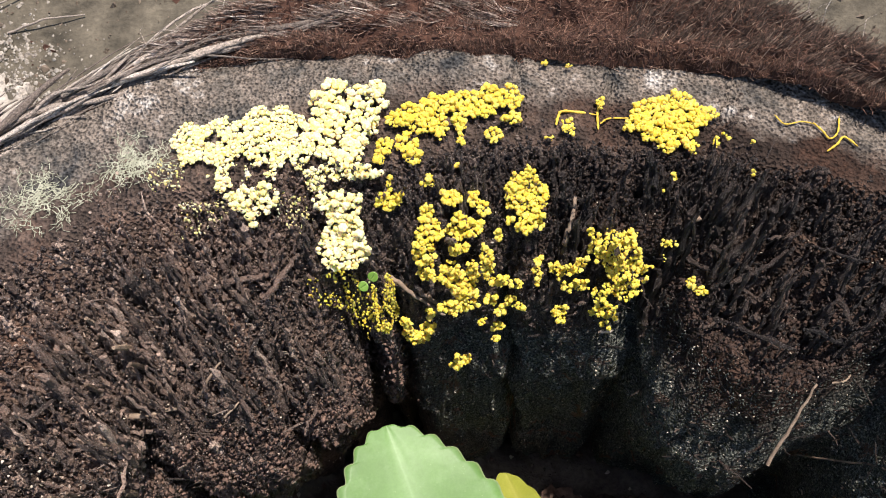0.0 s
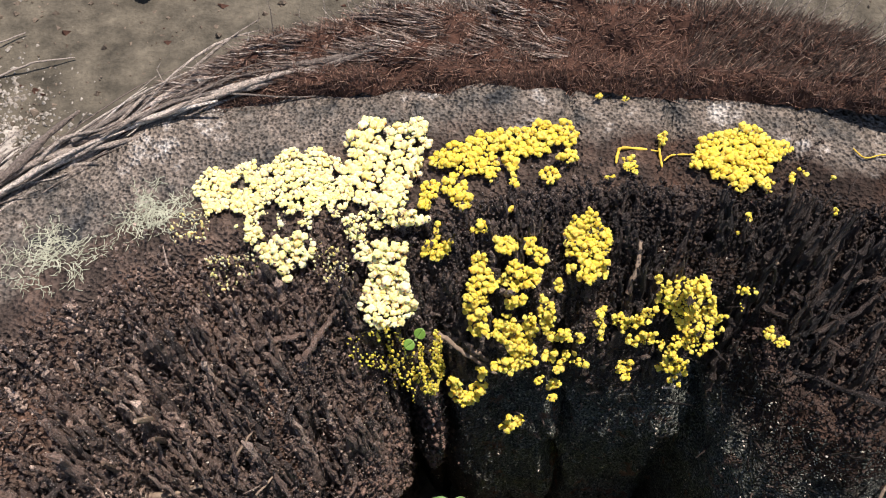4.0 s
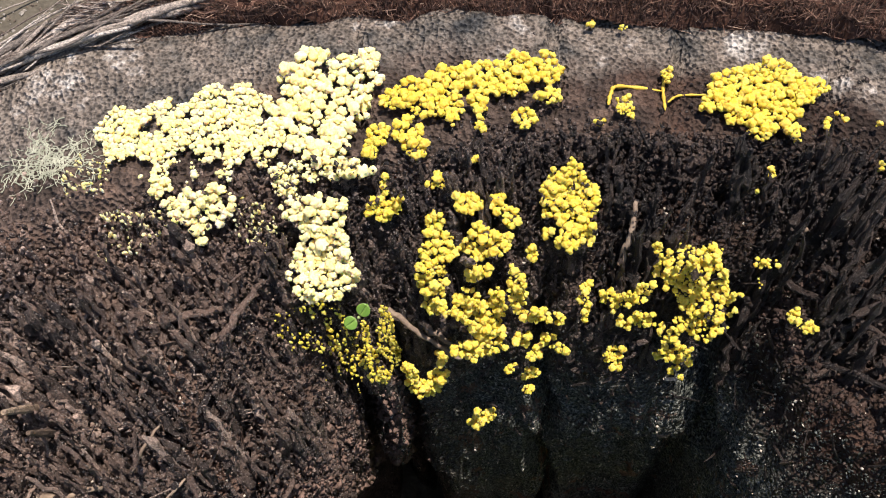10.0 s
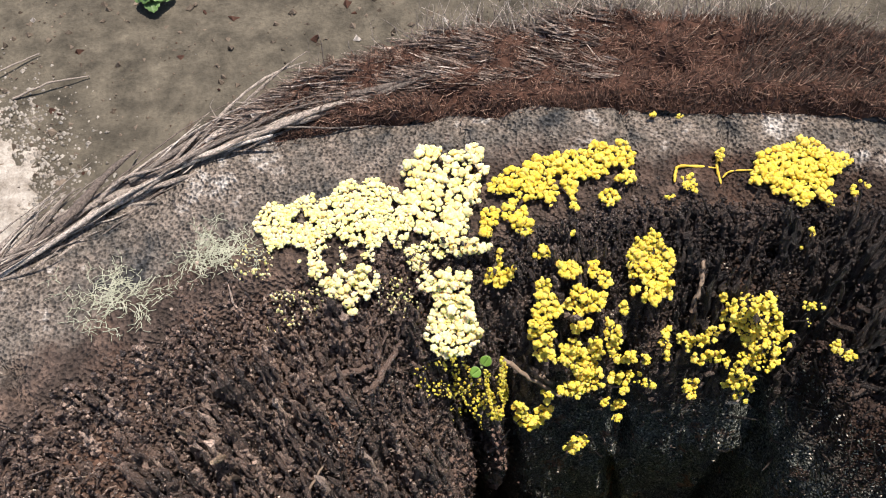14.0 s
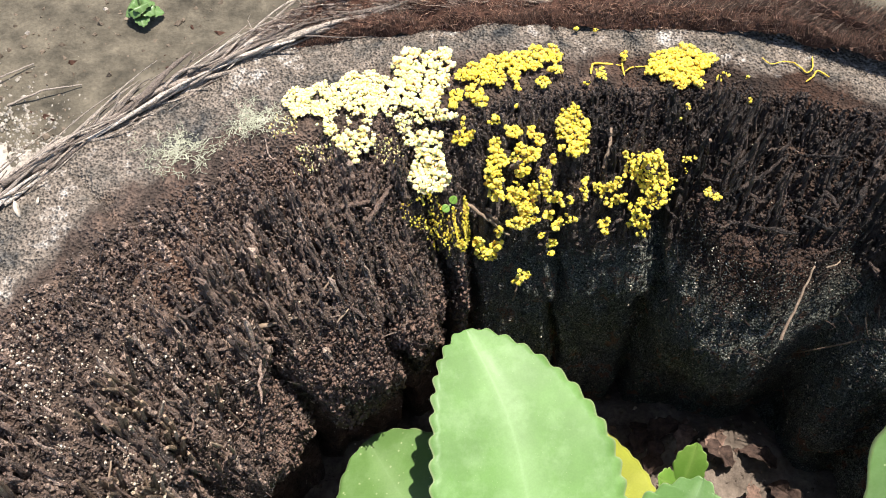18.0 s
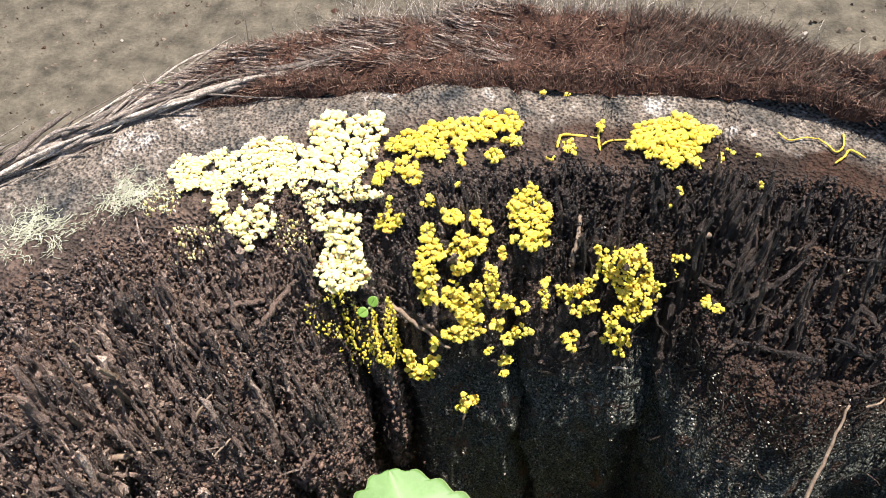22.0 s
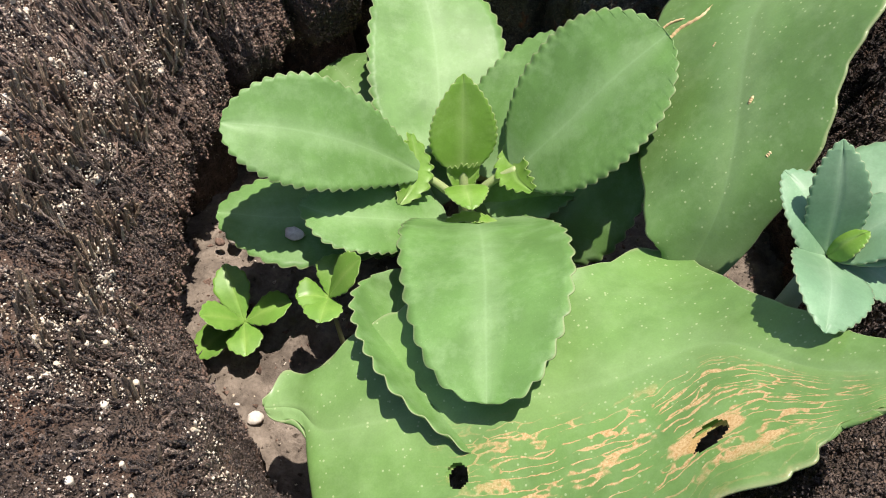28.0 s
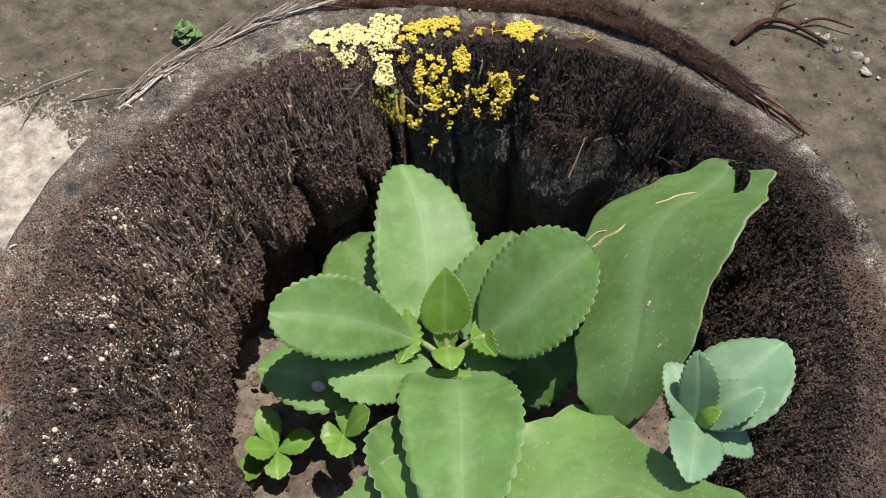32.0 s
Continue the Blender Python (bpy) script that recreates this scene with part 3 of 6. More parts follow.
def build_rods(count, rng):
    """Thick crumbling fibre bundles left standing where the wood between them has rotted away."""
    az = rng.uniform(-math.pi, math.pi, count * 2)
    keep = rng.random(count * 2) < 0.45 + 0.55 * np.exp(-(((np.degrees(az) + 15) / 85) ** 2))
    az = az[keep][:count]
    n = len(az)
    u = 0.525 + 0.30 * rng.random(n) ** 1.05
    r, z = stump_surface(az, u)
    deg = np.degrees(az)
    gap = 0.75 * fbm(az * 24, u * 26, 4.0, 3) + 0.85 * fbm(az * 85, u * 30, 9.0, 3)
    keep = gap > -0.38 + 0.30 * rng.random(n)
    keep &= ~((deg > 24.0) & (deg < 43.0) & (u > 0.672 + 0.02 * rng.random(n)))
    keep &= ~((deg > -6) & (deg < 72) & (u > 0.735 + 0.02 * rng.random(n)))
    keep &= ~((np.abs(deg) > 138) & (u > 0.71))
    az, u, r, z, deg, gap = (a[keep] for a in (az, u, r, z, deg, gap))
    n = len(az)
    reach = np.interp(u, [0.525, 0.56, 0.62, 0.70, 0.82], [0.0010, 0.0046, 0.0082, 0.0092, 0.0050])
    h = reach * (0.40 + 0.80 * rng.random(n)) * np.clip(0.72 + 1.05 * gap, 0.10, 1.75)
    h = h * (1 + 0.45 * np.exp(-(((deg + 70) / 35) ** 2)) * np.clip((u - 0.57) / 0.05, 0, 1) + 0.9 * np.exp(-(((deg - 38) / 24) ** 2)))
    h = h * (1 - 0.55 * np.clip((np.abs(deg) - 125) / 25, 0, 1))
    h = h * (1 - 0.75 * ((deg > -42 - 4 * gap) & (deg < -2) & (u > 0.73 + 0.02 * gap)))
    h = h * (1 - 0.85 * ((deg > 24.5) & (deg < 42.5) & (u > 0.685))) + 0.0008
    p0 = np.stack([r * np.sin(az), r * np.cos(az), z - 0.0012], 1)
    drift = np.stack([fbm(az * 30, u * 25, 1.0, 2), fbm(az * 30, u * 25, 8.0, 2)], 1)
    lean = rng.normal(0, 0.065, (n, 2)) + 0.08 * drift + 0.27 * p0[:, :2] / np.linalg.norm(p0[:, :2], axis=1, keepdims=True)
    fallen = rng.random(n) < 0.035
    lean = np.where(fallen[:, None], rng.normal(0, 1.3, (n, 2)), lean)
    d = np.concatenate([lean, np.ones((n, 1))], 1)
    d /= np.linalg.norm(d, axis=1, keepdims=True)
    k = 8
    t = np.linspace(0, 1, k) ** 0.9
    paths = p0[:, None] + d[:, None] * (t[None, :, None] * (h[:, None, None] + 0.001)) + rng.normal(0, 0.00028, (n, k, 3))
    w = 0.00036 + 0.00062 * rng.random(n) ** 2.0
    radii = w[:, None] * rng.uniform(0.55, 1.45, (n, k)) * np.linspace(1.15, 0.80, k)[None]
    radii[:, -1] *= rng.uniform(0.2, 0.75, n)
    # crumbling crust on the bundles
    per = 5
    pick = rng.integers(1, k, (n, per))
    rows = np.arange(n)[:, None]
    away = rng.normal(0, 1, (n, per, 3))
    away[..., 2] *= 0.4
    away /= np.linalg.norm(away, axis=2, keepdims=True)
    crust = paths[rows, pick] + away * radii[rows, pick][..., None] * 0.95
    return tubes(paths, radii, 6), crust.reshape(-1, 3)


def lumps_at(centres, size, rng, mat, name):
    """Small uneven lumps, one at each centre."""
    count = len(centres)
    oct_v = np.array([[1, 0, 0], [-1, 0, 0], [0, 1, 0], [0, -1, 0], [0, 0, 1], [0, 0, -1]], float)
    oct_f = np.array([[0, 2, 4], [2, 1, 4], [1, 3, 4], [3, 0, 4], [2, 0, 5], [1, 2, 5], [3, 1, 5], [0, 3, 5]])
    s = size * (0.45 + 0.9 * rng.random((count, 1, 1)) ** 2)
    v = centres[:, None] + (oct_v[None] * rng.uniform(0.6, 1.3, (count, 6, 1)) + rng.normal(0, 0.2, (count, 6, 3))) * s
    f = oct_f[None] + 6 * np.arange(count)[:, None, None]
    return mesh_from(name, v.reshape(-1, 3), f.reshape(-1, 3).tolist(), mat)


def build_fibres(count, rng):
    """Thin splinters between the bundles."""
    az = rng.uniform(-math.pi, math.pi, count)
    u = 0.53 + 0.30 * rng.random(count)
    r, z = stump_surface(az, u)
    h = 0.002 + 0.008 * rng.random(count) ** 2
    h = h * (1 - 0.55 * np.clip((np.abs(np.degrees(az)) - 125) / 25, 0, 1))
    p0 = np.stack([r * np.sin(az), r * np.cos(az), z - 0.001], 1)
    d = np.concatenate([rng.normal(0, 0.35, (count, 2)), np.ones((count, 1))], 1)
    paths = np.stack([p0, p0 + d * h[:, None] * 0.5 + rng.normal(0, 0.0004, (count, 3)), p0 + d * h[:, None]], 1)
    w = 0.00016 + 0.0002 * rng.random(count)
    return tubes(paths, np.stack([w, w, w * 0.5], 1), 4)


def build_stubble(count, rng):
    """Short worn bundle ends on the flat of the rim."""
    az = rng.uniform(-math.pi, math.pi, count)
    u = rng.uniform(0.470, 0.58, count)
    near = np.clip((np.abs(np.degrees(az)) - 55) / 25, 0, 1)
    keep = u > 0.512 - 0.036 * near + 0.03 * fbm(az * 14, u * 12, 6.0, 3) + 0.012 * rng.random(count)
    az, u = az[keep], u[keep]
    count = len(az)
    r, z = stump_surface(az, u)
    h = (0.0005 + 0.0016 * rng.random(count) ** 2) * np.clip((u - 0.487 + 0.03 * near[keep]) / 0.05, 0.1, 1.2)
    p = np.stack([r * np.sin(az), r * np.cos(az), z - 0.0004], 1)
    d = np.concatenate([rng.normal(0, 0.25, (count, 2)), np.ones((count, 1))], 1)
    w = 0.00030 + 0.00032 * rng.random(count)
    return tubes(np.stack([p, p + d * (h[:, None] + 0.0004)], 1), np.stack([w, w * 0.75], 1), 5)


rng = np.random.default_rng(11)
v, f = build_stubble(30000, rng)
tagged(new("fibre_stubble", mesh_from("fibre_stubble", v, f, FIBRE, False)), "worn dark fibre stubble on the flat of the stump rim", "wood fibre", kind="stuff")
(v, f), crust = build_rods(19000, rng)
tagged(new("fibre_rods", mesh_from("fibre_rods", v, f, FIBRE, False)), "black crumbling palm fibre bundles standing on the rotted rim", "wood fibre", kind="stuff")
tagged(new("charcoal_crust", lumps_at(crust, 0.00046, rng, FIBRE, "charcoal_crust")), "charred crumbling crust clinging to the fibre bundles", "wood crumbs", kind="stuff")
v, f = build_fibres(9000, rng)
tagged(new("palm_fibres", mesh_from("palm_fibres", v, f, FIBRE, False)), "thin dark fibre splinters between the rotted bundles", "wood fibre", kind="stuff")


# crumbs of rotten wood that roughen the hollow
def crumb_mesh(count, rng, az_range, u_range, size, mat, name, lift=0.0):
    az = rng.uniform(*az_range, count)
    u = rng.uniform(*u_range, count)
    r, z = stump_surface(az, u)
    c = np.stack([r * np.sin(az), r * np.cos(az), z + lift * rng.random(count)], 1)
    oct_v = np.array([[1, 0, 0], [-1, 0, 0], [0, 1, 0], [0, -1, 0], [0, 0, 1], [0, 0, -1]], float)
    oct_f = np.array([[0, 2, 4], [2, 1, 4], [1, 3, 4], [3, 0, 4], [2, 0, 5], [1, 2, 5], [3, 1, 5], [0, 3, 5]])
    s = size * (0.4 + rng.random((count, 1, 1)) ** 2)
    v = c[:, None] + oct_v[None] * s * rng.uniform(0.5, 1.3, (count, 6, 1)) + rng.normal(0, 0.25, (count, 6, 3)) * s
    f = oct_f[None] + 6 * np.arange(count)[:, None, None]
    return mesh_from(name, v.reshape(-1, 3), f.reshape(-1, 3).tolist(), mat)


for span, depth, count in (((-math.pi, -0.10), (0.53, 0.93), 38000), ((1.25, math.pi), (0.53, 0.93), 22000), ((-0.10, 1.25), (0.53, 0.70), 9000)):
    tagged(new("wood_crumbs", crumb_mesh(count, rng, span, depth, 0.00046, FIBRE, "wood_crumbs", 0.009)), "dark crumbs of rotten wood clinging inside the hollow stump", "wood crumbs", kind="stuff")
tagged(new("algae_grains", crumb_mesh(34000, rng, (-0.12, 1.15), (0.695, 0.97), 0.00033, ALGAE, "algae_grains")), "grey-green grains of algae crusting the lower wall", "algae", kind="stuff")

# ---- bark mat with fibres on the far side ----
def mat_edge(deg):
    far = np.exp(-(((deg - 8) / 24.0) ** 4))
    return np.interp(deg, [-30, -14, 0, 12, 27, 60], [0.2170, 0.2145, 0.2056, 0.2048, 0.2110, 0.2150]), 0.2215 + 0.0085 * far


def build_mat():
    na, nr = 240, 24
    deg = np.linspace(-26, 62, na)
    D, S = np.meshgrid(deg, np.linspace(0, 1, nr))
    ri, ro = mat_edge(D)
    fade = np.clip((D + 26) / 16, 0, 1) * np.clip((62 - D) / 14, 0, 1)
    r = ri + (ro - ri) * np.clip(S / 0.7, 0, 1) + 0.004 * np.clip((S - 0.7) / 0.3, 0, 1)
    z = RIM - 0.0025 + 0.0030 * np.clip(S / 0.06, 0, 1) * fade + fade * (0.0042 * np.sin(np.clip(S / 0.75, 0, 1) ** 1.5 * math.pi * 0.62) + 0.0026 * fbm(D * 0.35, S * 7, 1.0, 4)) - 0.05 * np.clip((S - 0.75) / 0.25, 0, 1) ** 1.5
    a = np.radians(D)
    verts = np.stack([r * np.sin(a), r * np.cos(a), z], -1).reshape(-1, 3)
    i, j = np.meshgrid(np.arange(nr - 1), np.arange(na - 1), indexing="ij")
    faces = np.stack([i * na + j, i * na + j + 1, (i + 1) * na + j + 1, (i + 1) * na + j], -1).reshape(-1, 4)
    return mesh_from("bark_mat", verts, faces.tolist(), BARK)


bark = part("bark_mat", build_mat(), stump, "reddish-brown fibrous bark layer")


def mat_height(deg, s):
    fade = np.clip((deg + 26) / 16, 0, 1) * np.clip((62 - deg) / 14, 0, 1)
    return RIM - 0.0025 + 0.0030 * np.clip(0.7 * s / 0.06, 0, 1) * fade + fade * (0.0042 * np.sin(np.clip(0.7 * s / 0.75, 0, 1) ** 1.5 * math.pi * 0.62) + 0.0026 * fbm(deg * 0.35, 0.7 * s * 7, 1.0, 4))


def mat_fibres(rng, deg, s, comb, out_lean, lift, length, width, curl):
    """Fibres rooted on the bark layer: comb along the rim, out_lean away from the hollow, lift upwards."""
    n = len(deg)
    ri, ro = mat_edge(deg)
    a = np.radians(deg)
    out = np.stack([np.sin(a), np.cos(a), 0 * a], 1)
    side = np.stack([np.cos(a), -np.sin(a), 0 * a], 1)
    p = out * (ri + (ro - ri) * s)[:, None]
    p[:, 2] = mat_height(deg, s) - 0.0004
    d = out * out_lean[:, None] + side * comb[:, None]
    d[:, 2] = lift
    d /= np.linalg.norm(d, axis=1, keepdims=True)
    bend = rng.normal(0, 1, (n, 3)) * (curl * length)[:, None]
    ln = length[:, None]
    paths = np.stack([p, p + d * ln * 0.35 + bend * 0.5, p + d * ln * 0.7 + bend, p + d * ln + bend * 0.4], 1)
    return tubes(paths, np.stack([width, width, width * 0.8, width * 0.35], 1), 4)


def add_fibres(parts, mat, label):
    vs, fs, n = [], [], 0
    for vv, ff in parts:
        vs.append(vv)
        fs += (np.asarray(ff) + n).tolist()
        n += len(vv)
    tagged(new("bark_fibres", mesh_from("bark_fibres", np.concatenate(vs), fs, mat, False)), label, "bark fibre", kind="stuff")


def felt(rng):
    n = 24000
    deg, s = rng.uniform(-15, 60, n), rng.random(n) ** 0.9
    return mat_fibres(rng, deg, s, rng.normal(0, 0.9, n) + np.where(deg < 4, -0.7, 0.4), rng.normal(0.25, 0.5, n), 0.12 + 0.4 * rng.random(n), 0.0015 + 0.0030 * rng.random(n), 0.00006 + 0.00009 * rng.random(n), 0.15)


def edge_bristles(rng):
    n = 5200
    deg, s = rng.uniform(-16, 60, n), 0.13 * rng.random(n)
    return mat_fibres(rng, deg, s, rng.normal(0, 0.3, n), rng.normal(0.25, 0.2, n), 0.8 + 0.3 * rng.random(n), 0.0010 + 0.0016 * rng.random(n) + 0.0012 * np.clip((deg - 18) / 20, 0, 1), 0.00007 + 0.00008 * rng.random(n), 0.06)


def right_bristles(rng):
    n = 6500
    deg, s = 60 - 44 * rng.random(n) ** 1.1, 0.2 + 0.85 * rng.random(n)
    clump = vnoise(deg * 1.3, s * 3.0)
    return mat_fibres(rng, deg, s, 0.5 + 0.45 * clump + rng.normal(0, 0.22, n), 0.25 + 0.3 * rng.random(n), 0.55 + 0.45 * rng.random(n), 0.0022 + 0.0034 * rng.random(n), 0.00008 + 0.00010 * rng.random(n), 0.07)


def left_splinters(rng):
    n = 3000
    deg, s = -17 + 26 * rng.random(n) ** 1.25, 0.30 + 0.75 * rng.random(n)
    return mat_fibres(rng, deg, s, -1.0 + rng.normal(0, 0.18, n), 0.25 + rng.normal(0, 0.16, n), 0.10 + 0.22 * rng.random(n), 0.0035 + 0.0055 * rng.random(n), 0.00010 + 0.00020 * rng.random(n) ** 2, 0.05)


def wisps(rng):
    n = 480
    deg, s = rng.normal(9, 9, n), 0.88 + 0.17 * rng.random(n)
    return mat_fibres(rng, deg, s, rng.normal(0.1, 0.6, n), 0.5 + 0.5 * rng.random(n), 0.5 + 0.5 * rng.random(n), 0.004 + 0.008 * rng.random(n), 0.00009 + 0.00006 * rng.random(n), 0.16)


add_fibres([felt(rng), edge_bristles(rng)], MATFIBRE, "short matted reddish-brown bark fibres covering the outer rim")
add_fibres([right_bristles(rng)], MATDARK, "dark brown bristles combed along the stump's outer rim")
add_fibres([left_splinters(rng)], SPLINTER, "grey-brown splintered fibres lying along the outer rim")
add_fibres([wisps(rng)], STRAW, "pale wispy hairs standing off the bark's outer edge")


def build_strands(count, rng, deg0, deg1, spread):
    """Long frayed strands that run along the outer rim."""
    k = 9
    t = np.linspace(0, 1, k)
    start = rng.uniform(deg0, deg1, count)
    length = rng.uniform(5, 15, count)
    off = rng.normal(0, 1, (count, 2)) * spread
    deg = np.clip(start[:, None] + length[:, None] * t[None], deg0 - 3, deg1 + 3)
    ph = rng.uniform(0, 6.3, count)[:, None]
    a = np.radians(deg)
    flare = np.exp(-(((deg + 15) / 6) ** 2)) * 0.004
    r = 0.2215 + off[:, :1] * (0.6 + t[None]) + 0.0016 * np.sin(5 * t[None] + ph) + flare * rng.random((count, 1))
    z = RIM + 0.0012 + off[:, 1:] * 0.7 + 0.0012 * np.sin(4 * t[None] + ph * 1.7) + flare * 1.2 * rng.random((count, 1))
    fray = rng.normal(0, 0.0022, (count, 2)) * (rng.random((count, 1)) < 0.4)
    r = r - 0.0008 + fray[:, :1] * t[None] ** 2 + 0.0022 * (rng.random((count, 1)) < 0.15) * t[None] ** 2
    z = z - 0.0028 + np.abs(fray[:, 1:]) * t[None] ** 2
    paths = np.stack([r * np.sin(a), r * np.cos(a), z], -1)
    w = (0.0003 + 0.0009 * rng.random(count) ** 2)[:, None] * (1 - 0.7 * t[None] ** 2) * rng.uniform(0.7, 1.25, (count, k))
    return tubes(paths, w, 5)


v, f = build_strands(330, rng, -52, -7, 0.0022)
tagged(new("frayed_strands", mesh_from("frayed_strands", v, f, STRAW, True)), "weathered grey frayed fibre strands along the stump's outer edge", "fibre strands", kind="stuff")
v, f = build_strands(60, rng, 34, 66, 0.0022)
tagged(new("frayed_strands", mesh_from("frayed_strands", v, f, MATFIBRE, True)), "brown frayed fibre strands along the stump's outer edge", "fibre strands", kind="stuff")

# ---- soil inside, ground outside ----
def build_disc(name, radius, z, mat, rings, seg, amp, scale, centre=(0, 0), slope=False):
    verts, faces = [(centre[0], centre[1], z)], []
    rs = radius * np.linspace(0, 1, rings + 1)[1:] ** 1.0
    t = np.linspace(0, 2 * math.pi, seg, endpoint=False)
    for r in rs:
        x, y = r * np.cos(t), r * np.sin(t)
        zz = z + amp * fbm(x * scale, y * scale, 2.0, 4)
        if slope:
            zz = zz - 0.36 * np.clip(y + 0.01, 0, 1) + 0.02 * np.exp(-(((x - 0.085) / 0.03) ** 2 + ((y - 0.095) / 0.03) ** 2))
        verts += list(zip(x + centre[0], y + centre[1], zz))
    for j in range(seg):
        faces.append((0, 1 + j, 1 + (j + 1) % seg))
    for i in range(rings - 1):
        for j in range(seg):
            a, b = 1 + i * seg + j, 1 + i * seg + (j + 1) % seg
            faces.append((a, a + seg, b + seg, b))
    return mesh_from(name, verts, faces, mat)


tagged(new("planting_soil", build_disc("planting_soil", 0.162, SOIL_Z, SOIL, 70, 260, 0.004, 90, slope=True)), "damp sandy brown soil filling the hollow stump", "soil", kind="structure")


def build_ground():
    rs = np.concatenate([np.linspace(0.15, 3.5, 110), np.geomspace(3.6, 400, 26)])
    seg = 200
    t = np.linspace(0, 2 * math.pi, seg, endpoint=False)
    R, Tt = np.meshgrid(rs, t, indexing="ij")
    x, y = R * np.cos(Tt), R * np.sin(Tt)
    z = 0.012 * fbm(x * 3, y * 3, 0.0, 3) + 0.004 * fbm(x * 22, y * 22, 5.0, 3)
    verts = np.stack([x, y, z], -1).reshape(-1, 3)
    i, j = np.meshgrid(np.arange(len(rs) - 1), np.arange(seg), indexing="ij")
    k = (j + 1) % seg
    faces = np.stack([i * seg + j, (i + 1) * seg + j, (i + 1) * seg + k, i * seg + k], -1).reshape(-1, 4)
    return mesh_from("ground", verts, faces.tolist(), GROUND)


tagged(new("ground", build_ground()), "dry sandy garden ground with scattered grit", "ground", kind="structure")


# ---- leaves ----
def spline(points, t):
    """Catmull-Rom through the points at t in 0..1."""
    p = np.asarray(points, float)
    p = np.vstack([2 * p[0] - p[1], p, 2 * p[-1] - p[-2]])
    n = len(p) - 3
    x = np.clip(t, 0, 1) * n
    i = np.minimum(x.astype(int), n - 1)
    f = (x - i)[:, None]
    a, b, c, d = p[i], p[i + 1], p[i + 2], p[i + 3]
    return 0.5 * (2 * b + (c - a) * f + (2 * a - 5 * b + 4 * c - d) * f**2 + (3 * b - a - 3 * c + d) * f**3)


def leaf_mesh(name, axis, sides, mat, shape=(0.75, 0.62), teeth=13, tooth=0.0019, cup=0.08, thick=0.0014, foot=0.16, wave=0.0, seed=0, grid=(170, 17), holes=(), und=0.0003, notch=0.0):
    """A toothed succulent blade along axis; sides: half-width vectors at even steps; shape: where it is widest, how blunt."""
    ns, nv = grid
    s = 1 - (1 - np.linspace(0, 1, ns)) ** 1.7
    c = spline(axis, s)
    w = spline(sides, s)
    prof = np.sin(math.pi * np.clip(s, 0, 1) ** shape[0]) ** shape[1]
    prof = np.maximum(prof, foot * np.clip((1 - s) * 3, 0, 1) * np.clip(1 - (s - 0.03) * 6, 0, 1))
    vv = np.linspace(-1, 1, nv)
    along = np.gradient(c, axis=0)
    along /= np.linalg.norm(along, axis=1, keepdims=True)
    nrm = np.cross(w, along)
    nrm /= np.linalg.norm(nrm, axis=1, keepdims=True)
    nrm = nrm * np.sign(nrm[:, 2:3].mean() + 1e-9)
    half = np.linalg.norm(w, axis=1)
    rr = np.random.default_rng(seed)
    verts, uvs = np.zeros((ns, nv, 3)), np.zeros((ns, nv, 2))
    ph = rr.uniform(0, 6.3, 4)
    edge_in = np.clip(s / 0.12, 0, 1) * np.clip((1 - s) / 0.004, 0, 1)
    # the edge's own length and outward direction, so that the teeth go on round the tip
    run = np.linalg.norm(np.diff(c, axis=0), axis=1)
    rise = np.diff(prof * half)
    edge = np.concatenate([[0], np.cumsum(np.sqrt(run**2 + rise**2))])
    edge = edge / edge[-1]
    turn = np.arctan2(np.gradient(prof * half), np.concatenate([run, run[-1:]]) + 1e-9)
    for k, q in enumerate(vv):
        e = abs(q) ** 7 * np.sign(q)
        saw = (edge * teeth * 1.3 + (0.3 if q > 0 else 0.0) + 0.15 * np.sin(9 * s + ph[0])) % 1.0
        bite = tooth * 0.75 * (np.sin(math.pi * np.clip(saw, 0, 1) ** 1.7) ** 0.9 - 0.6) * edge_in
        lobe = wave * (np.sin(s * 17 + ph[1] + q) + 0.6 * np.sin(s * 31 + ph[2] + 2 * q)) * edge_in * np.clip((1 - s) / 0.10, 0, 1)
        push = bite + lobe
        verts[:, k] = c + w * (q * prof)[:, None] + (w / half[:, None]) * (e * push * np.cos(turn))[:, None] - along * (abs(e) * push * np.sin(np.minimum(turn, 0)))[:, None]
        ripple = 0.35 * wave * np.sin(s * 21 + ph[3] + 2 * q) * q * q
        verts[:, k] += nrm * (cup * half * prof * (q * q) + ripple - 0.0004 * math.exp(-((q / 0.09) ** 2)))[:, None]
        verts[:, k] += nrm * (und * edge_in * fbm(verts[:, k, 0] * 38 + seed, verts[:, k, 1] * 38, 3.0, 2))[:, None]
        verts[:, k] += along * (notch * (math.exp(-((q / 0.4) ** 2)) - 0.5) * np.exp(-((s / 0.10) ** 2)))[:, None]
        uvs[:, k, 0], uvs[:, k, 1] = s, 0.5 + 0.5 * q
    taper = (1 - 0.75 * np.abs(vv) ** 4)[None, :, None] * np.minimum(1, np.minimum(s * 12 + 0.3, (1 - s) * 10 + 0.15))[:, None, None]
    du, dv = np.gradient(verts, axis=0), np.gradient(verts, axis=1)
    nn = np.cross(dv, du)
    nn /= np.linalg.norm(nn, axis=2, keepdims=True) + 1e-12
    top, bot = verts + nn * thick * 0.5 * taper, verts - nn * thick * 0.5 * taper
    allv = np.concatenate([top.reshape(-1, 3), bot.reshape(-1, 3)])
    n0 = ns * nv
    i, j = np.meshgrid(np.arange(ns - 1), np.arange(nv - 1), indexing="ij")
    a = i * nv + j
    quads = np.stack([a, a + 1, a + nv + 1, a + nv], -1).reshape(-1, 4)
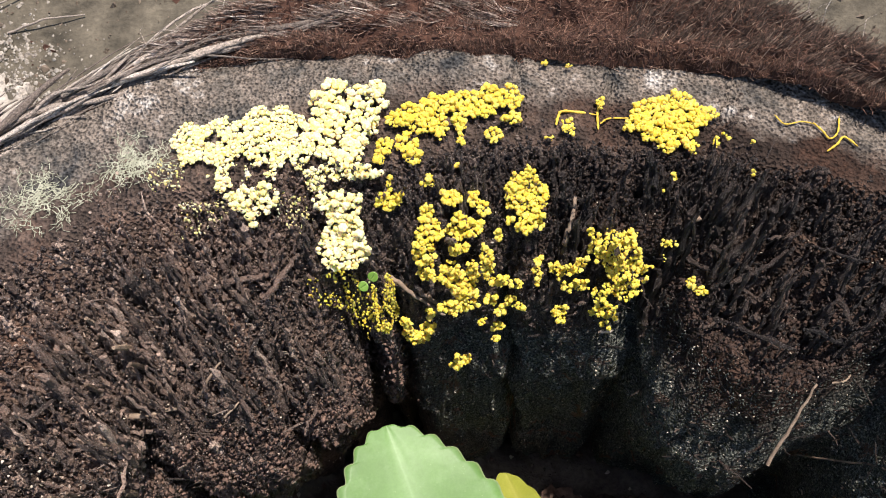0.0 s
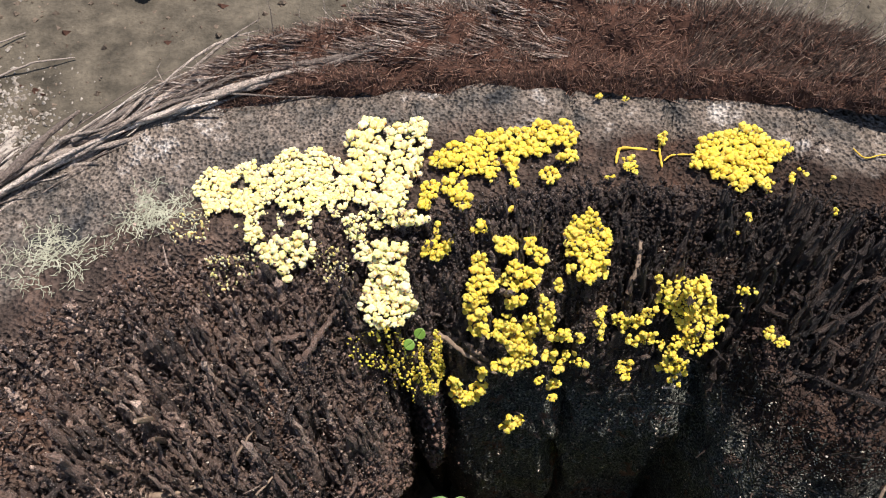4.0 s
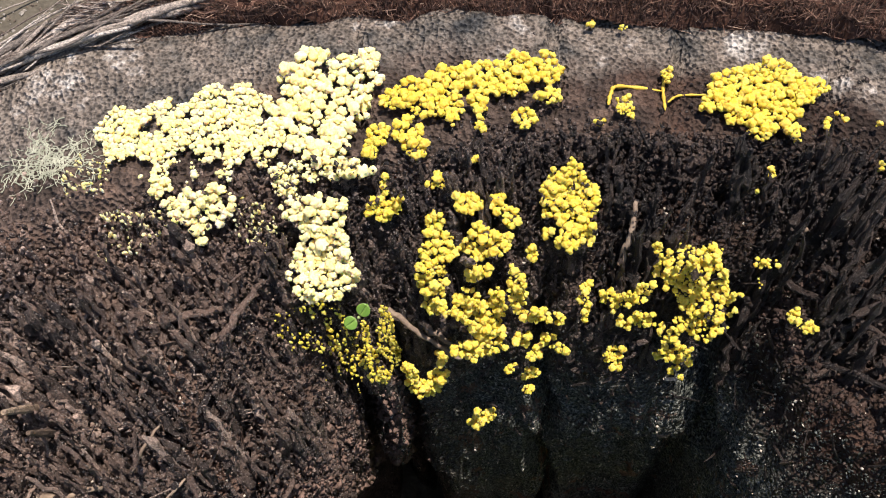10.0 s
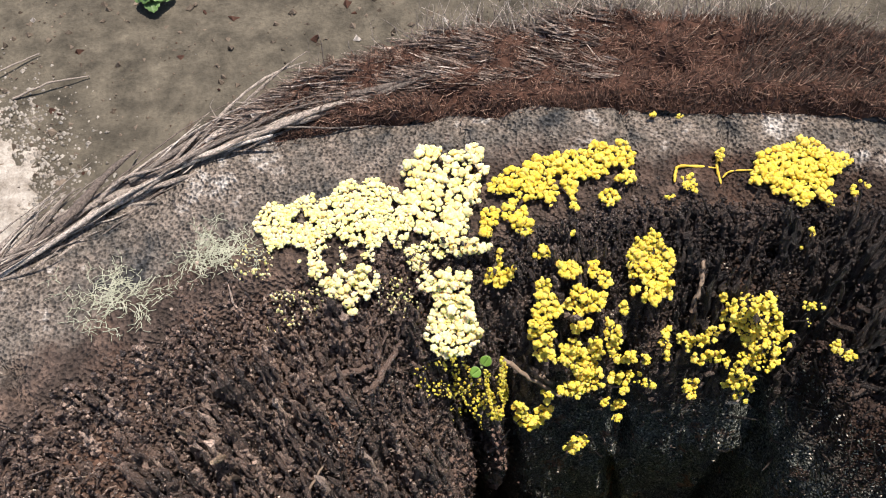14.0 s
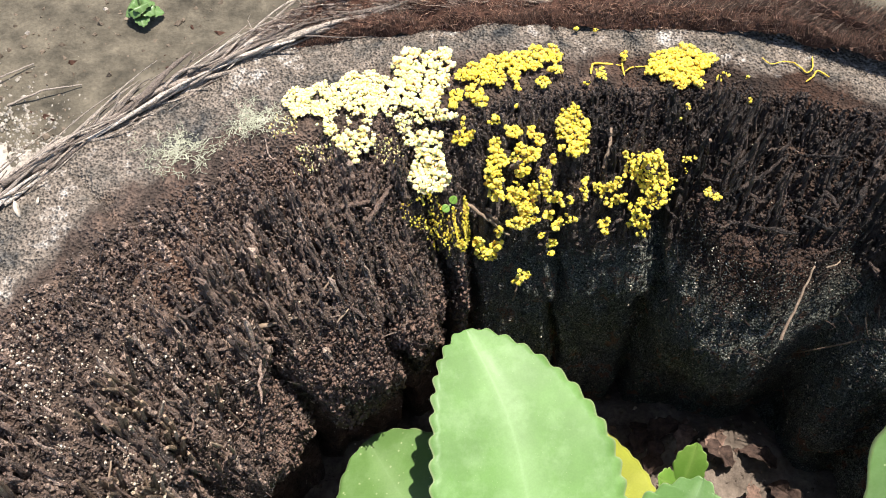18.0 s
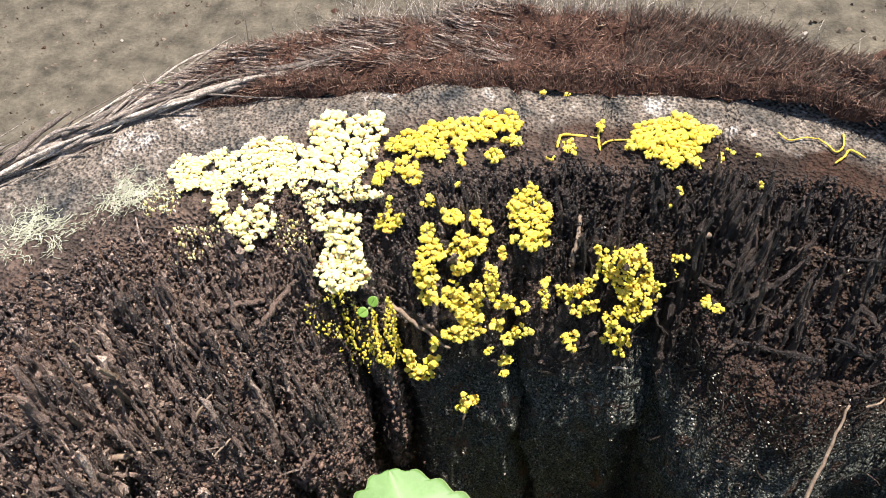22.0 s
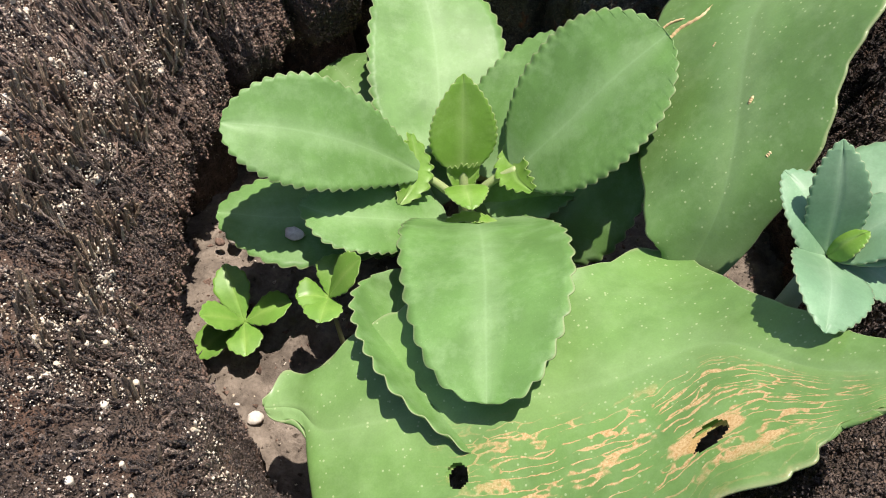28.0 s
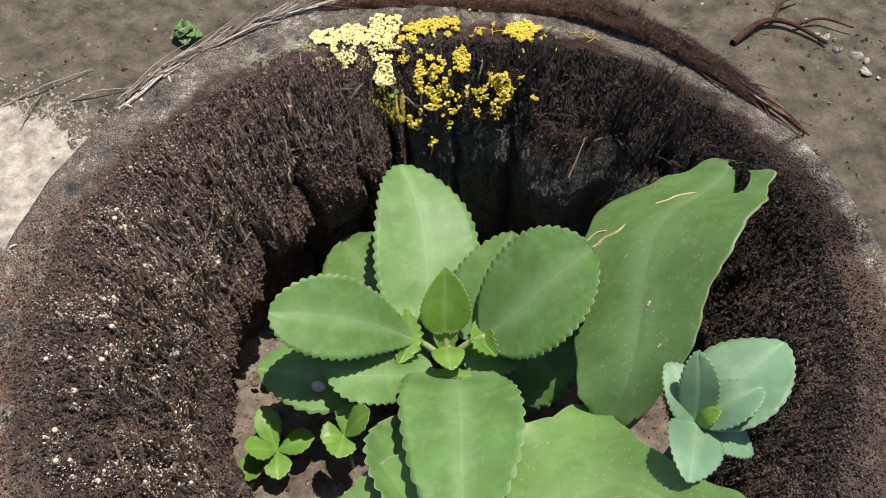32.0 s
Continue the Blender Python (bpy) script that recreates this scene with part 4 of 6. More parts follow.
    qs, qv = s[i.ravel()], vv[j.ravel()]
    for hs, hv, hw, hh in holes:
        keep = ((qs - hs) / hw) ** 2 + ((qv - hv + 0.8 * (qs - hs)) / hh) ** 2 > 1
        quads, qs, qv = quads[keep], qs[keep], qv[keep]
    faces = quads.tolist() + (quads[:, ::-1] + n0).tolist()
    for i in range(ns - 1):
        for j, flip in ((0, False), (nv - 1, True)):
            q = [i * nv + j, (i + 1) * nv + j, n0 + (i + 1) * nv + j, n0 + i * nv + j]
            faces.append(q[::-1] if flip else q)
    for j in range(nv - 1):
        for i, flip in ((0, True), (ns - 1, False)):
            q = [i * nv + j, i * nv + j + 1, n0 + i * nv + j + 1, n0 + i * nv + j]
            faces.append(q[::-1] if flip else q)
    me = mesh_from(name, allv, faces, mat)
    layer = me.uv_layers.new(name="UVMap")
    flat = np.concatenate([uvs.reshape(-1, 2), uvs.reshape(-1, 2)])
    loops = np.zeros(len(me.loops), int)
    me.loops.foreach_get("vertex_index", loops)
    layer.data.foreach_set("uv", flat[loops].ravel())
    return me


def leaf(parent, axis, sides, mat=None, label="", **kw):
    return part("leaf", leaf_mesh("leaf", axis, sides, mat or LEAF, **kw), parent, label)


def stem(parent, points, radii, mat=None):
    p = spline(points, np.linspace(0, 1, 12))[None]
    r = np.interp(np.linspace(0, 1, 12), np.linspace(0, 1, len(radii)), radii)[None]
    v, f = tubes(p, r, 10)
    return part("stem", mesh_from("stem", v, f, mat or LEAF_YOUNG), parent)


plant = tagged(new("succulent_plant"), "green succulent with broad scalloped leaves growing from the hollow stump", "plant")
stem(plant, [(0.006, 0.002, SOIL_Z - 0.01), (0.004, 0.004, 0.60), (0.003, 0.010, 0.622)], [0.0045, 0.004, 0.0028])
stem(plant, [(0.003, 0.009, 0.618), (0.003, 0.012, 0.623), (0.003, 0.0148, 0.627)], [0.0022, 0.0020, 0.0018])
stem(plant, [(0.0, 0.006, 0.618), (-0.008, 0.010, 0.625), (-0.015, 0.012, 0.631)], [0.0020, 0.0018, 0.0016])
stem(plant, [(0.006, 0.006, 0.618), (0.015, 0.008, 0.627), (0.025, 0.008, 0.634)], [0.0020, 0.0018, 0.0016])
# tall leaf
leaf(plant, [(-0.008, 0.022, 0.631), (-0.004, 0.05, 0.640), (-0.005, 0.085, 0.650), (-0.014, 0.118, 0.655)],
     [(0.0305, 0.006, -0.006)] * 4, shape=(0.80, 0.54), teeth=15, tooth=0.0021, cup=0.09, und=0.0006, seed=1)
# small upright leaf
leaf(plant, [(0.003, 0.0145, 0.6255), (0.004, 0.024, 0.645), (0.0055, 0.0358, 0.6637)], [(0.0142, 0.0, 0.0)] * 3,
     LEAF_YOUNG, shape=(0.8, 0.75), teeth=12, tooth=0.0009, cup=0.2, seed=2)
# right leaf
leaf(plant, [(0.024, 0.007, 0.632), (0.041, 0.009, 0.656), (0.060, 0.014, 0.678), (0.079, 0.020, 0.694)],
     [(0.010, -0.031, 0.000)] * 4, shape=(1.10, 0.46), teeth=17, tooth=0.0019, cup=0.12, und=0.0008, seed=3)
# left leaf
leaf(plant, [(-0.013, 0.012, 0.629), (-0.035, 0.009, 0.655), (-0.058, 0.007, 0.672), (-0.0865, 0.007, 0.681)],
     [(0.0048, 0.0186, 0.0102)] * 4, shape=(1.55, 0.50), teeth=17, tooth=0.0019, cup=0.12, und=0.0008, seed=4)
# front leaf
leaf(plant, [(0.006, -0.004, 0.615), (0.0055, -0.035, 0.652), (0.003, -0.07, 0.672), (-0.001, -0.108, 0.676)],
     [(-0.0300, 0.009, -0.010)] * 4, shape=(0.78, 0.36), teeth=13, tooth=0.0022, cup=0.12, und=0.0010, seed=5, notch=0.016)
# shaded lower leaves
leaf(plant, [(-0.01, 0.005, 0.605), (-0.04, 0.006, 0.618), (-0.07, -0.002, 0.627), (-0.102, 0.006, 0.624)], [(0.005, 0.026, 0.002)] * 4, shape=(0.8, 0.5), seed=6)
leaf(plant, [(-0.006, -0.002, 0.612), (-0.03, -0.010, 0.632), (-0.05, -0.012, 0.641), (-0.064, -0.008, 0.645)], [(0.004, 0.018, -0.002)] * 4, seed=7)
leaf(plant, [(-0.020, -0.028, 0.620), (-0.028, -0.055, 0.641), (-0.021, -0.09, 0.655), (-0.004, -0.120, 0.660)], [(-0.018, -0.006, 0.012)] * 4, cup=0.3, tooth=0.0032, teeth=11, seed=8)
leaf(plant, [(0.012, 0.0, 0.603), (0.038, -0.010, 0.624), (0.056, -0.006, 0.645), (0.075, 0.003, 0.666)], [(0.014, -0.021, -0.006)] * 4, shape=(0.8, 0.5), seed=9)
leaf(plant, [(0.012, 0.004, 0.612), (0.035, 0.002, 0.628), (0.064, 0.010, 0.638)], [(0.003, -0.016, 0.002)] * 3, seed=10)
leaf(plant, [(0.014, 0.014, 0.620), (0.03, 0.035, 0.643), (0.046, 0.058, 0.660)], [(0.018, -0.014, 0.004)] * 3, seed=11)
leaf(plant, [(-0.002, 0.016, 0.603), (-0.032, 0.056, 0.614), (-0.054, 0.104, 0.603)], [(0.031, 0.016, 0.004)] * 3, LEAF_BIG, shape=(0.85, 0.5), tooth=0.001, seed=12)
leaf(plant, [(0.014, 0.032, 0.592), (0.031, 0.074, 0.588), (0.020, 0.119, 0.574)], [(0.017, -0.003, 0.002)] * 3, LEAF_YELLOW, "yellowing old leaf low in the shade", shape=(0.85, 0.5), tooth=0.001, seed=14)
leaf(plant, [(0.003, 0.006, 0.628), (0.003, -0.004, 0.637), (0.004, -0.014, 0.640)], [(-0.009, 0, 0)] * 3, LEAF_YOUNG, teeth=9, tooth=0.0006, seed=13)

old_plant = tagged(new("old_succulent"), "large old succulent leaves with pale speckles and tan mined scars", "plant")
BL_LEFT = np.array([(0.060, -0.050, 0.652), (0.062, -0.036, 0.662), (0.085, 0.048, 0.668), (0.128, 0.070, 0.678)])
BL_RIGHT = np.array([(0.090, -0.074, 0.655), (0.114, -0.046, 0.712), (0.136, -0.008, 0.734), (0.172, 0.030, 0.717)])
leaf(old_plant, [tuple(v) for v in (BL_LEFT + BL_RIGHT) / 2] + [(0.163, 0.062, 0.702)], [tuple(v) for v in (BL_RIGHT - BL_LEFT) / 2] + [(0.016, -0.016, 0.012)],
     LEAF_BIG, shape=(1.12, 0.26), teeth=11, tooth=0.0012, cup=0.05, wave=0.0020, thick=0.003, seed=21, grid=(240, 61), und=0.0008, holes=((0.97, 0.25, 0.28, 0.22), (1.0, 0.6, 0.10, 0.9)))
BIG_AXIS = np.array([*((BL_LEFT + BL_RIGHT) / 2), (0.163, 0.062, 0.702)])
BIG_SIDE = np.array([*((BL_RIGHT - BL_LEFT) / 2), (0.016, -0.016, 0.012)])


def mined_track(points, radius):
    """A tan scar that lies on the large leaf: points of (along, across)."""
    s, q = (np.array(a) for a in zip(*points))
    c, w = spline(BIG_AXIS, s), spline(BIG_SIDE, s)
    along = spline(BIG_AXIS, s + 0.01) - spline(BIG_AXIS, s - 0.01)
    nrm = np.cross(w, along)
    nrm /= np.linalg.norm(nrm, axis=1, keepdims=True)
    nrm *= np.sign(nrm[:, 2:3])
    half = np.linalg.norm(w, axis=1)
    prof = np.sin(math.pi * s**1.12) ** 0.26
    p = c + w * (q * prof)[:, None] + nrm * (0.05 * half * prof * q * q + 0.0011)[:, None]
    k = 8 * len(points)
    path = spline(p, np.linspace(0, 1, k))[None]
    r = radius * (1 + 0.2 * np.sin(np.arange(k) * 1.9)) * np.clip(np.minimum(np.arange(k) + 1, k - np.arange(k)) / 4.0, 0.3, 1)
    vv, ff = tubes(path, r[None], 6)
    part("mined_track", mesh_from("mined_track", vv, ff, SCAR), old_plant, "tan leaf-miner scar on the blade")


mined_track([(0.455, -0.86), (0.465, -0.74), (0.480, -0.66), (0.500, -0.50), (0.530, -0.44)], 0.0009)
mined_track([(0.470, -0.90), (0.490, -0.80), (0.500, -0.66)], 0.0006)
mined_track([(0.600, -0.40), (0.630, -0.30), (0.660, -0.28), (0.690, -0.10)], 0.0006)
mined_track([(0.440, -0.30), (0.450, -0.27)], 0.0007)
mined_track([(0.350, 0.10), (0.360, 0.14)], 0.0007)
mined_track([(0.260, 0.40), (0.268, 0.46)], 0.0008)
LOW_BACK = np.array([(-0.078, -0.0840, 0.642), (-0.066, -0.0790, 0.644), (-0.050, -0.0720, 0.648), (-0.030, -0.064, 0.656), (0.002, -0.056, 0.661), (0.040, -0.0510, 0.662), (0.073, -0.0500, 0.656), (0.0915, -0.094, 0.692), (0.110, -0.1140, 0.722)])
LOW_FRONT = np.array([(-0.075, -0.0950, 0.641), (-0.061, -0.1050, 0.641), (-0.058, -0.1320, 0.645), (-0.034, -0.1410, 0.651), (0.002, -0.152, 0.664), (0.036, -0.1565, 0.685), (0.066, -0.1480, 0.711), (0.086, -0.146, 0.728), (0.103, -0.1430, 0.735)])
leaf(old_plant, [tuple(v) for v in (LOW_BACK + LOW_FRONT) / 2], [tuple(v) for v in (LOW_FRONT - LOW_BACK) / 2], LEAF_OLD, shape=(1.0, 0.17), teeth=12, tooth=0.0022, cup=0.04, wave=0.0048, thick=0.003, seed=22,
     grid=(520, 131), und=0.0012, holes=((0.71, 0.64, 0.022, 0.075), (0.453, 0.47, 0.012, 0.09)))

rosette = tagged(new("blue_succulent"), "small blue-green succulent rosette rising at the hollow's edge", "plant")
stem(rosette, [(0.105, -0.075, SOIL_Z - 0.01), (0.108, -0.078, 0.65), (0.110, -0.079, 0.698)], [0.004, 0.0035, 0.003], LEAF_BLUE)
ROSE = (0.1104, -0.0789, 0.698)
for tip, side, wd in (((0.1525, -0.0528, 0.7104), (0.5, -0.8, 0.3), 0.0205), ((0.1075, -0.0633, 0.7322), (0.8, -0.2, 0.1), 0.008),
                      ((0.1352, -0.0743, 0.7158), (0.2, -0.9, 0.4), 0.012), ((0.096, -0.108, 0.712), (-0.8, 0.45, 0.2), 0.012),
                      ((0.1321, -0.0926, 0.6921), (-0.4, -0.8, 0.1), 0.010), ((0.100, -0.058, 0.712), (0.8, 0.5, 0.0), 0.010)):
    b, t, sd = Vector(ROSE), Vector(tip), Vector(side).normalized() * wd
    m1 = b.lerp(t, 0.5) + Vector((0, 0, 0.004))
    leaf(rosette, [tuple(b), tuple(m1), tuple(t)], [tuple(sd)] * 3, LEAF_BLUE, teeth=11, tooth=0.0008, seed=int(wd * 1e4))
rosette.scale = (1.07, 1.07, 1.07)
rosette.location = (-0.07 * ROSE[0] - 0.005, -0.07 * ROSE[1], -0.07 * ROSE[2])
leaf(rosette, [ROSE, (0.112, -0.080, 0.706), (0.117, -0.080, 0.712)], [(0.001, -0.005, 0.002)] * 3, LEAF_YOUNG, teeth=7, tooth=0.0004, seed=31)


def sprout(centre, tips, wd):
    p = tagged(new("succulent_sprout"), "tiny bright green succulent seedling on the soil", "plant", group="succulent sprouts")
    stem(p, [(centre[0], centre[1], SOIL_Z - 0.006), (centre[0], centre[1], centre[2])], [0.0012, 0.0008])
    for k, tip in enumerate(tips):
        b, t = Vector(centre), Vector(tip)
        sd = (t - b).cross(Vector((0, 0, 1))).normalized() * wd
        leaf(p, [tuple(b), tuple(b.lerp(t, 0.5) + Vector((0, 0, 0.002))), tuple(t)], [tuple(sd)] * 3, LEAF_SPROUT, teeth=5, tooth=0.0009, seed=40 + k, shape=(1.35, 0.7), thick=0.0008)


sprout((-0.0974, -0.0285, 0.588), [(-0.1045, -0.0056, 0.600), (-0.1114, -0.0339, 0.608), (-0.1209, -0.0409, 0.584), (-0.0951, -0.0472, 0.593), (-0.0743, -0.0284, 0.602)], 0.0078)
sprout((-0.0558, -0.0381, 0.622), [(-0.0404, -0.0351, 0.646), (-0.0584, -0.0528, 0.630), (-0.068, -0.040, 0.628), (-0.050, -0.022, 0.628)], 0.0078)


# pale base lobes of the upper leaves
def auricle(place, along, side, wd):
    b = Vector(place)
    a, sd = Vector(along).normalized(), Vector(side).normalized() * wd
    sd = sd.normalized()
    pts = [tuple(b - sd * wd + a * 0.004), tuple(b - sd * wd * 0.4), tuple(b), tuple(b + sd * wd * 0.4), tuple(b + sd * wd + a * 0.004)]
    part("leaf_lobe", leaf_mesh("leaf_lobe", pts, [tuple(a * 0.0080)] * 5, LEAF_YOUNG, shape=(1.0, 0.5), teeth=6, tooth=0.0030, cup=0.3, thick=0.001, seed=int(wd * 1e5)), plant, "pale toothed lobe at the leaf's foot")


auricle((0.024, 0.008, 0.634), (0.7, 0.1, 0.6), (0.15, -1.0, 0.1), 0.0155)
auricle((-0.018, 0.011, 0.634), (-0.7, 0, 0.5), (0.25, 0.9, 0.45), 0.0150)
auricle((0.003, 0.0125, 0.6245), (0, 0.3, 0.7), (1, 0, 0), 0.0070)
auricle((0.004, -0.010, 0.624), (0, -0.7, 0.6), (-1.0, 0.2, -0.2), 0.0120)

# ---- slime mould ----
def nodule_meshes(count, mat, level, seed):
    """Cauliflower-like heads: each the hull of many small overlapping balls."""
    out = []
    for k in range(count):
        rr = random.Random(seed + k)
        balls = []
        for i in range(17):
            z = 1 - 2 * (i + 0.5) / 17
            a = 2.39996 * i + rr.uniform(-0.4, 0.4)
            q = math.sqrt(1 - z * z)
            balls.append((Vector((q * math.cos(a), q * math.sin(a), z)) * rr.uniform(0.46, 0.70), rr.uniform(0.26, 0.40)))
        bm = bmesh.new()
        bmesh.ops.create_icosphere(bm, subdivisions=level, radius=1.0)
        for vtx in bm.verts:
            d = vtx.co.normalized()
            total = 0.52 ** 14
            for c, r in balls:
                along = c.dot(d)
                rest = r * r - c.length_squared + along * along
                if rest > 0:
                    total += max(0.0, along + math.sqrt(rest)) ** 14
            far = 0.97 * total ** (1 / 14)
            vtx.co = d * (far + 0.035 * noise.noise(d * 7 + Vector((k, 0, 0))))
        me = bpy.data.meshes.new("nodule")
        bm.to_mesh(me)
        bm.free()
        me.polygons.foreach_set("use_smooth", [True] * len(me.polygons))
        me.materials.append(mat)
        out.append(me)
    return out


NODULES = {(False, True): nodule_meshes(9, SLIME, 4, 50), (False, False): nodule_meshes(7, SLIME, 3, 70), (True, True): nodule_meshes(9, SLIME_LIT, 4, 90), (True, False): nodule_meshes(7, SLIME_LIT, 3, 110)}


def slime(patches, size=0.0015, fill=1.0, lift=0.0045, label="bright yellow powdery slime mould cluster on the black stump wall", pale=False, tall=1.0):
    """A cluster; patches of (u, v, half width, half height) across the slanting line, first filled with large heads, then with small ones between."""
    first = on_skin(patches[0][0], patches[0][1])[0]
    top = tagged(empty_at("slime_mould", first), label, "slime mould", group="slime mould clusters")
    rr = random.Random(int(abs(patches[0][0]) * 1e5) + int(patches[0][1] * 1e5))
    taken = []
    for low, high, near in ((0.70, 1.30, 0.57), (0.34, 0.62, 0.50)):
        for u0, v0, ru, rv in patches:
            for _ in range(int(fill * 26 * ru * rv / (size * size)) + 5):
                a, q = rr.uniform(0, 2 * math.pi), math.sqrt(rr.random())
                wob = 1.10 + 0.12 * math.sin(3 * a + u0 * 900) + 0.10 * math.sin(5 * a + v0 * 700)
                u, v = u0 + ru * q * wob * math.cos(a), v0 + rv * q * wob * math.sin(a)
                s = size * rr.uniform(low, high) * (1.0 - 0.3 * q)
                if any((u - x) ** 2 + (v - y) ** 2 < (near * (s + w)) ** 2 for x, y, w in taken):
                    continue
                if pale and fill > 0.9 and vnoise(np.array([u * 700]), np.array([v * 620]))[0] < -0.52:
                    continue
                if fill < 0.9 and vnoise(np.array([u * 420]), np.array([v * 200]))[0] < -0.35:
                    continue
                p, nrm = on_skin(u, v)
                if p is None:
                    continue
                taken.append((u, v, s))
                ob = new("nodule", rr.choice(NODULES[pale, size > 0.0011 and low > 0.8]))
                ob.parent = top
                steep = 1 - max(0.0, nrm.z)
                ob.location = p + nrm * s * 0.25 - SLANT * (lift * (0.3 + steep) + 0.0015) - first + Vector((0, 0, rr.uniform(-0.3, 0.8) * s))
                ob.rotation_euler = (rr.uniform(-0.5, 0.5), rr.uniform(-0.5, 0.5), rr.uniform(0, 6))
                ob.scale = (s * rr.uniform(0.95, 1.15), s * rr.uniform(0.95, 1.15), s * rr.uniform(0.75, 1.0) * tall)
    return top


slime([(-0.0553, 0.1595, 0.0055, 0.0046), (-0.0471, 0.1609, 0.0066, 0.0036), (-0.0488, 0.1558, 0.0052, 0.0024), (-0.0387, 0.1617, 0.0057, 0.0046), (-0.0326, 0.1611, 0.0049, 0.005), (-0.036, 0.1544, 0.0051, 0.0028), (-0.0287, 0.1567, 0.0043, 0.005)], 0.00097, 1.0, 0.0015, label="pale yellow slime mould sheet on the stump rim, sunlight painted in", pale=True)
slime([(-0.0459, 0.1504, 0.0047, 0.0025), (-0.0312, 0.1498, 0.0047, 0.0025), (-0.0229, 0.1469, 0.0042, 0.0032)], 0.00084, 0.3, 0.003, label="pale yellow slime mould sheet on the stump rim, sunlight painted in", pale=True)
slime([(-0.0194, 0.171, 0.0029, 0.0019), (-0.0232, 0.1665, 0.0024, 0.0027), (-0.0199, 0.1654, 0.0035, 0.0026), (-0.0201, 0.1614, 0.0031, 0.0018), (-0.0179, 0.1568, 0.0041, 0.0032), (-0.0244, 0.1603, 0.0022, 0.0033), (-0.0221, 0.1541, 0.0021, 0.0019)], 0.00149, 1.0, 0.003, label="pale yellow slime mould sheet on the stump rim, sunlight painted in", pale=True)
slime([(-0.0116, 0.1659, 0.0046, 0.0042), (-0.0087, 0.1694, 0.0025, 0.0022), (-0.0121, 0.1601, 0.0036, 0.0033), (-0.0141, 0.1545, 0.0027, 0.0027), (-0.0173, 0.1514, 0.0023, 0.0021), (-0.0152, 0.148, 0.0021, 0.0015), (-0.011, 0.1478, 0.0026, 0.0017)], 0.00147, 1.0, 0.003, label="pale yellow slime mould sheet on the stump rim, sunlight painted in", pale=True)
slime([(-0.0427, 0.1438, 0.0035, 0.0027), (-0.0375, 0.1446, 0.0035, 0.0023), (-0.0409, 0.1397, 0.0017, 0.0027), (-0.0363, 0.1416, 0.0021, 0.0016), (-0.0471, 0.1482, 0.0017, 0.0019)], 0.00125, 1.0, 0.006, label="pale yellow slime mould sheet on the stump rim, sunlight painted in", pale=True)
slime([(-0.0205, 0.1411, 0.0042, 0.0029), (-0.0151, 0.1403, 0.0016, 0.0029), (-0.0197, 0.1352, 0.0044, 0.0031), (-0.0183, 0.1284, 0.0049, 0.004), (-0.0224, 0.13, 0.0026, 0.0029), (-0.0157, 0.1324, 0.0021, 0.0032)], 0.00137, 1.0, 0.009, label="pale yellow slime mould sheet on the stump rim, sunlight painted in", pale=True)
slime([(-0.0553, 0.1406, 0.0084, 0.0042), (-0.0296, 0.1401, 0.0042, 0.0079), (-0.0616, 0.1507, 0.0042, 0.0042)], 0.00039, 0.011, 0.004, label="sparse specks of yellow slime mould on dark wood", pale=True, tall=2.4)
slime([(-0.0221, 0.1188, 0.0065, 0.0054), (-0.0151, 0.1103, 0.0067, 0.0067)], 0.00042, 0.015, 0.008, label="sparse specks of yellow slime mould on dark wood", tall=2.4)
slime([(-0.0091, 0.1142, 0.0012, 0.0067), (-0.0118, 0.1072, 0.0018, 0.0016), (-0.0127, 0.1149, 0.0009, 0.0044)], 0.00048, 0.150, 0.009, label="sparse specks of yellow slime mould on dark wood", tall=2.4)
slime([(-0.0028, 0.1607, 0.0028, 0.002), (0.0016, 0.1616, 0.0037, 0.0025), (0.007, 0.1628, 0.0037, 0.003), (0.0039, 0.1585, 0.0032, 0.0019), (-0.0008, 0.1535, 0.0023, 0.003), (0.0004, 0.1503, 0.0015, 0.0017), (-0.0069, 0.1539, 0.0021, 0.0019), (-0.0084, 0.151, 0.0015, 0.0013), (0.0076, 0.1573, 0.0017, 0.0024)], 0.0014, 1.0, 0.003)
slime([(0.0137, 0.1638, 0.0036, 0.0026), (0.0197, 0.1638, 0.0042, 0.0031), (0.0258, 0.1638, 0.0035, 0.0026), (0.0131, 0.1586, 0.0017, 0.0022), (0.0127, 0.1541, 0.0009, 0.0013), (0.018, 0.161, 0.0036, 0.0015), (0.0261, 0.1582, 0.0023, 0.0013)], 0.0014, 1.0, 0.003)
slime([(0.021, 0.1541, 0.0018, 0.0018)], 0.00127, 1.0, 0.004)
slime([(-0.0067, 0.1402, 0.003, 0.0019)], 0.00116, 1.0, 0.005)
slime([(-0.0057, 0.1447, 0.001, 0.0015), (0.0038, 0.1443, 0.002, 0.0013), (0.0111, 0.1475, 0.0007, 0.0006)], 0.00094, 0.8, 0.005)
slime([(0.0089, 0.1394, 0.0024, 0.0018), (0.0026, 0.1371, 0.0015, 0.0015), (0.0143, 0.139, 0.0016, 0.0014), (0.0028, 0.132, 0.0031, 0.0027), (0.0008, 0.1252, 0.0024, 0.0049), (0.0105, 0.1321, 0.0029, 0.0029), (0.0141, 0.1318, 0.0019, 0.0017), (0.0166, 0.1362, 0.0011, 0.0019), (0.0095, 0.1268, 0.0021, 0.0014)], 0.00125, 1.0, 0.01)
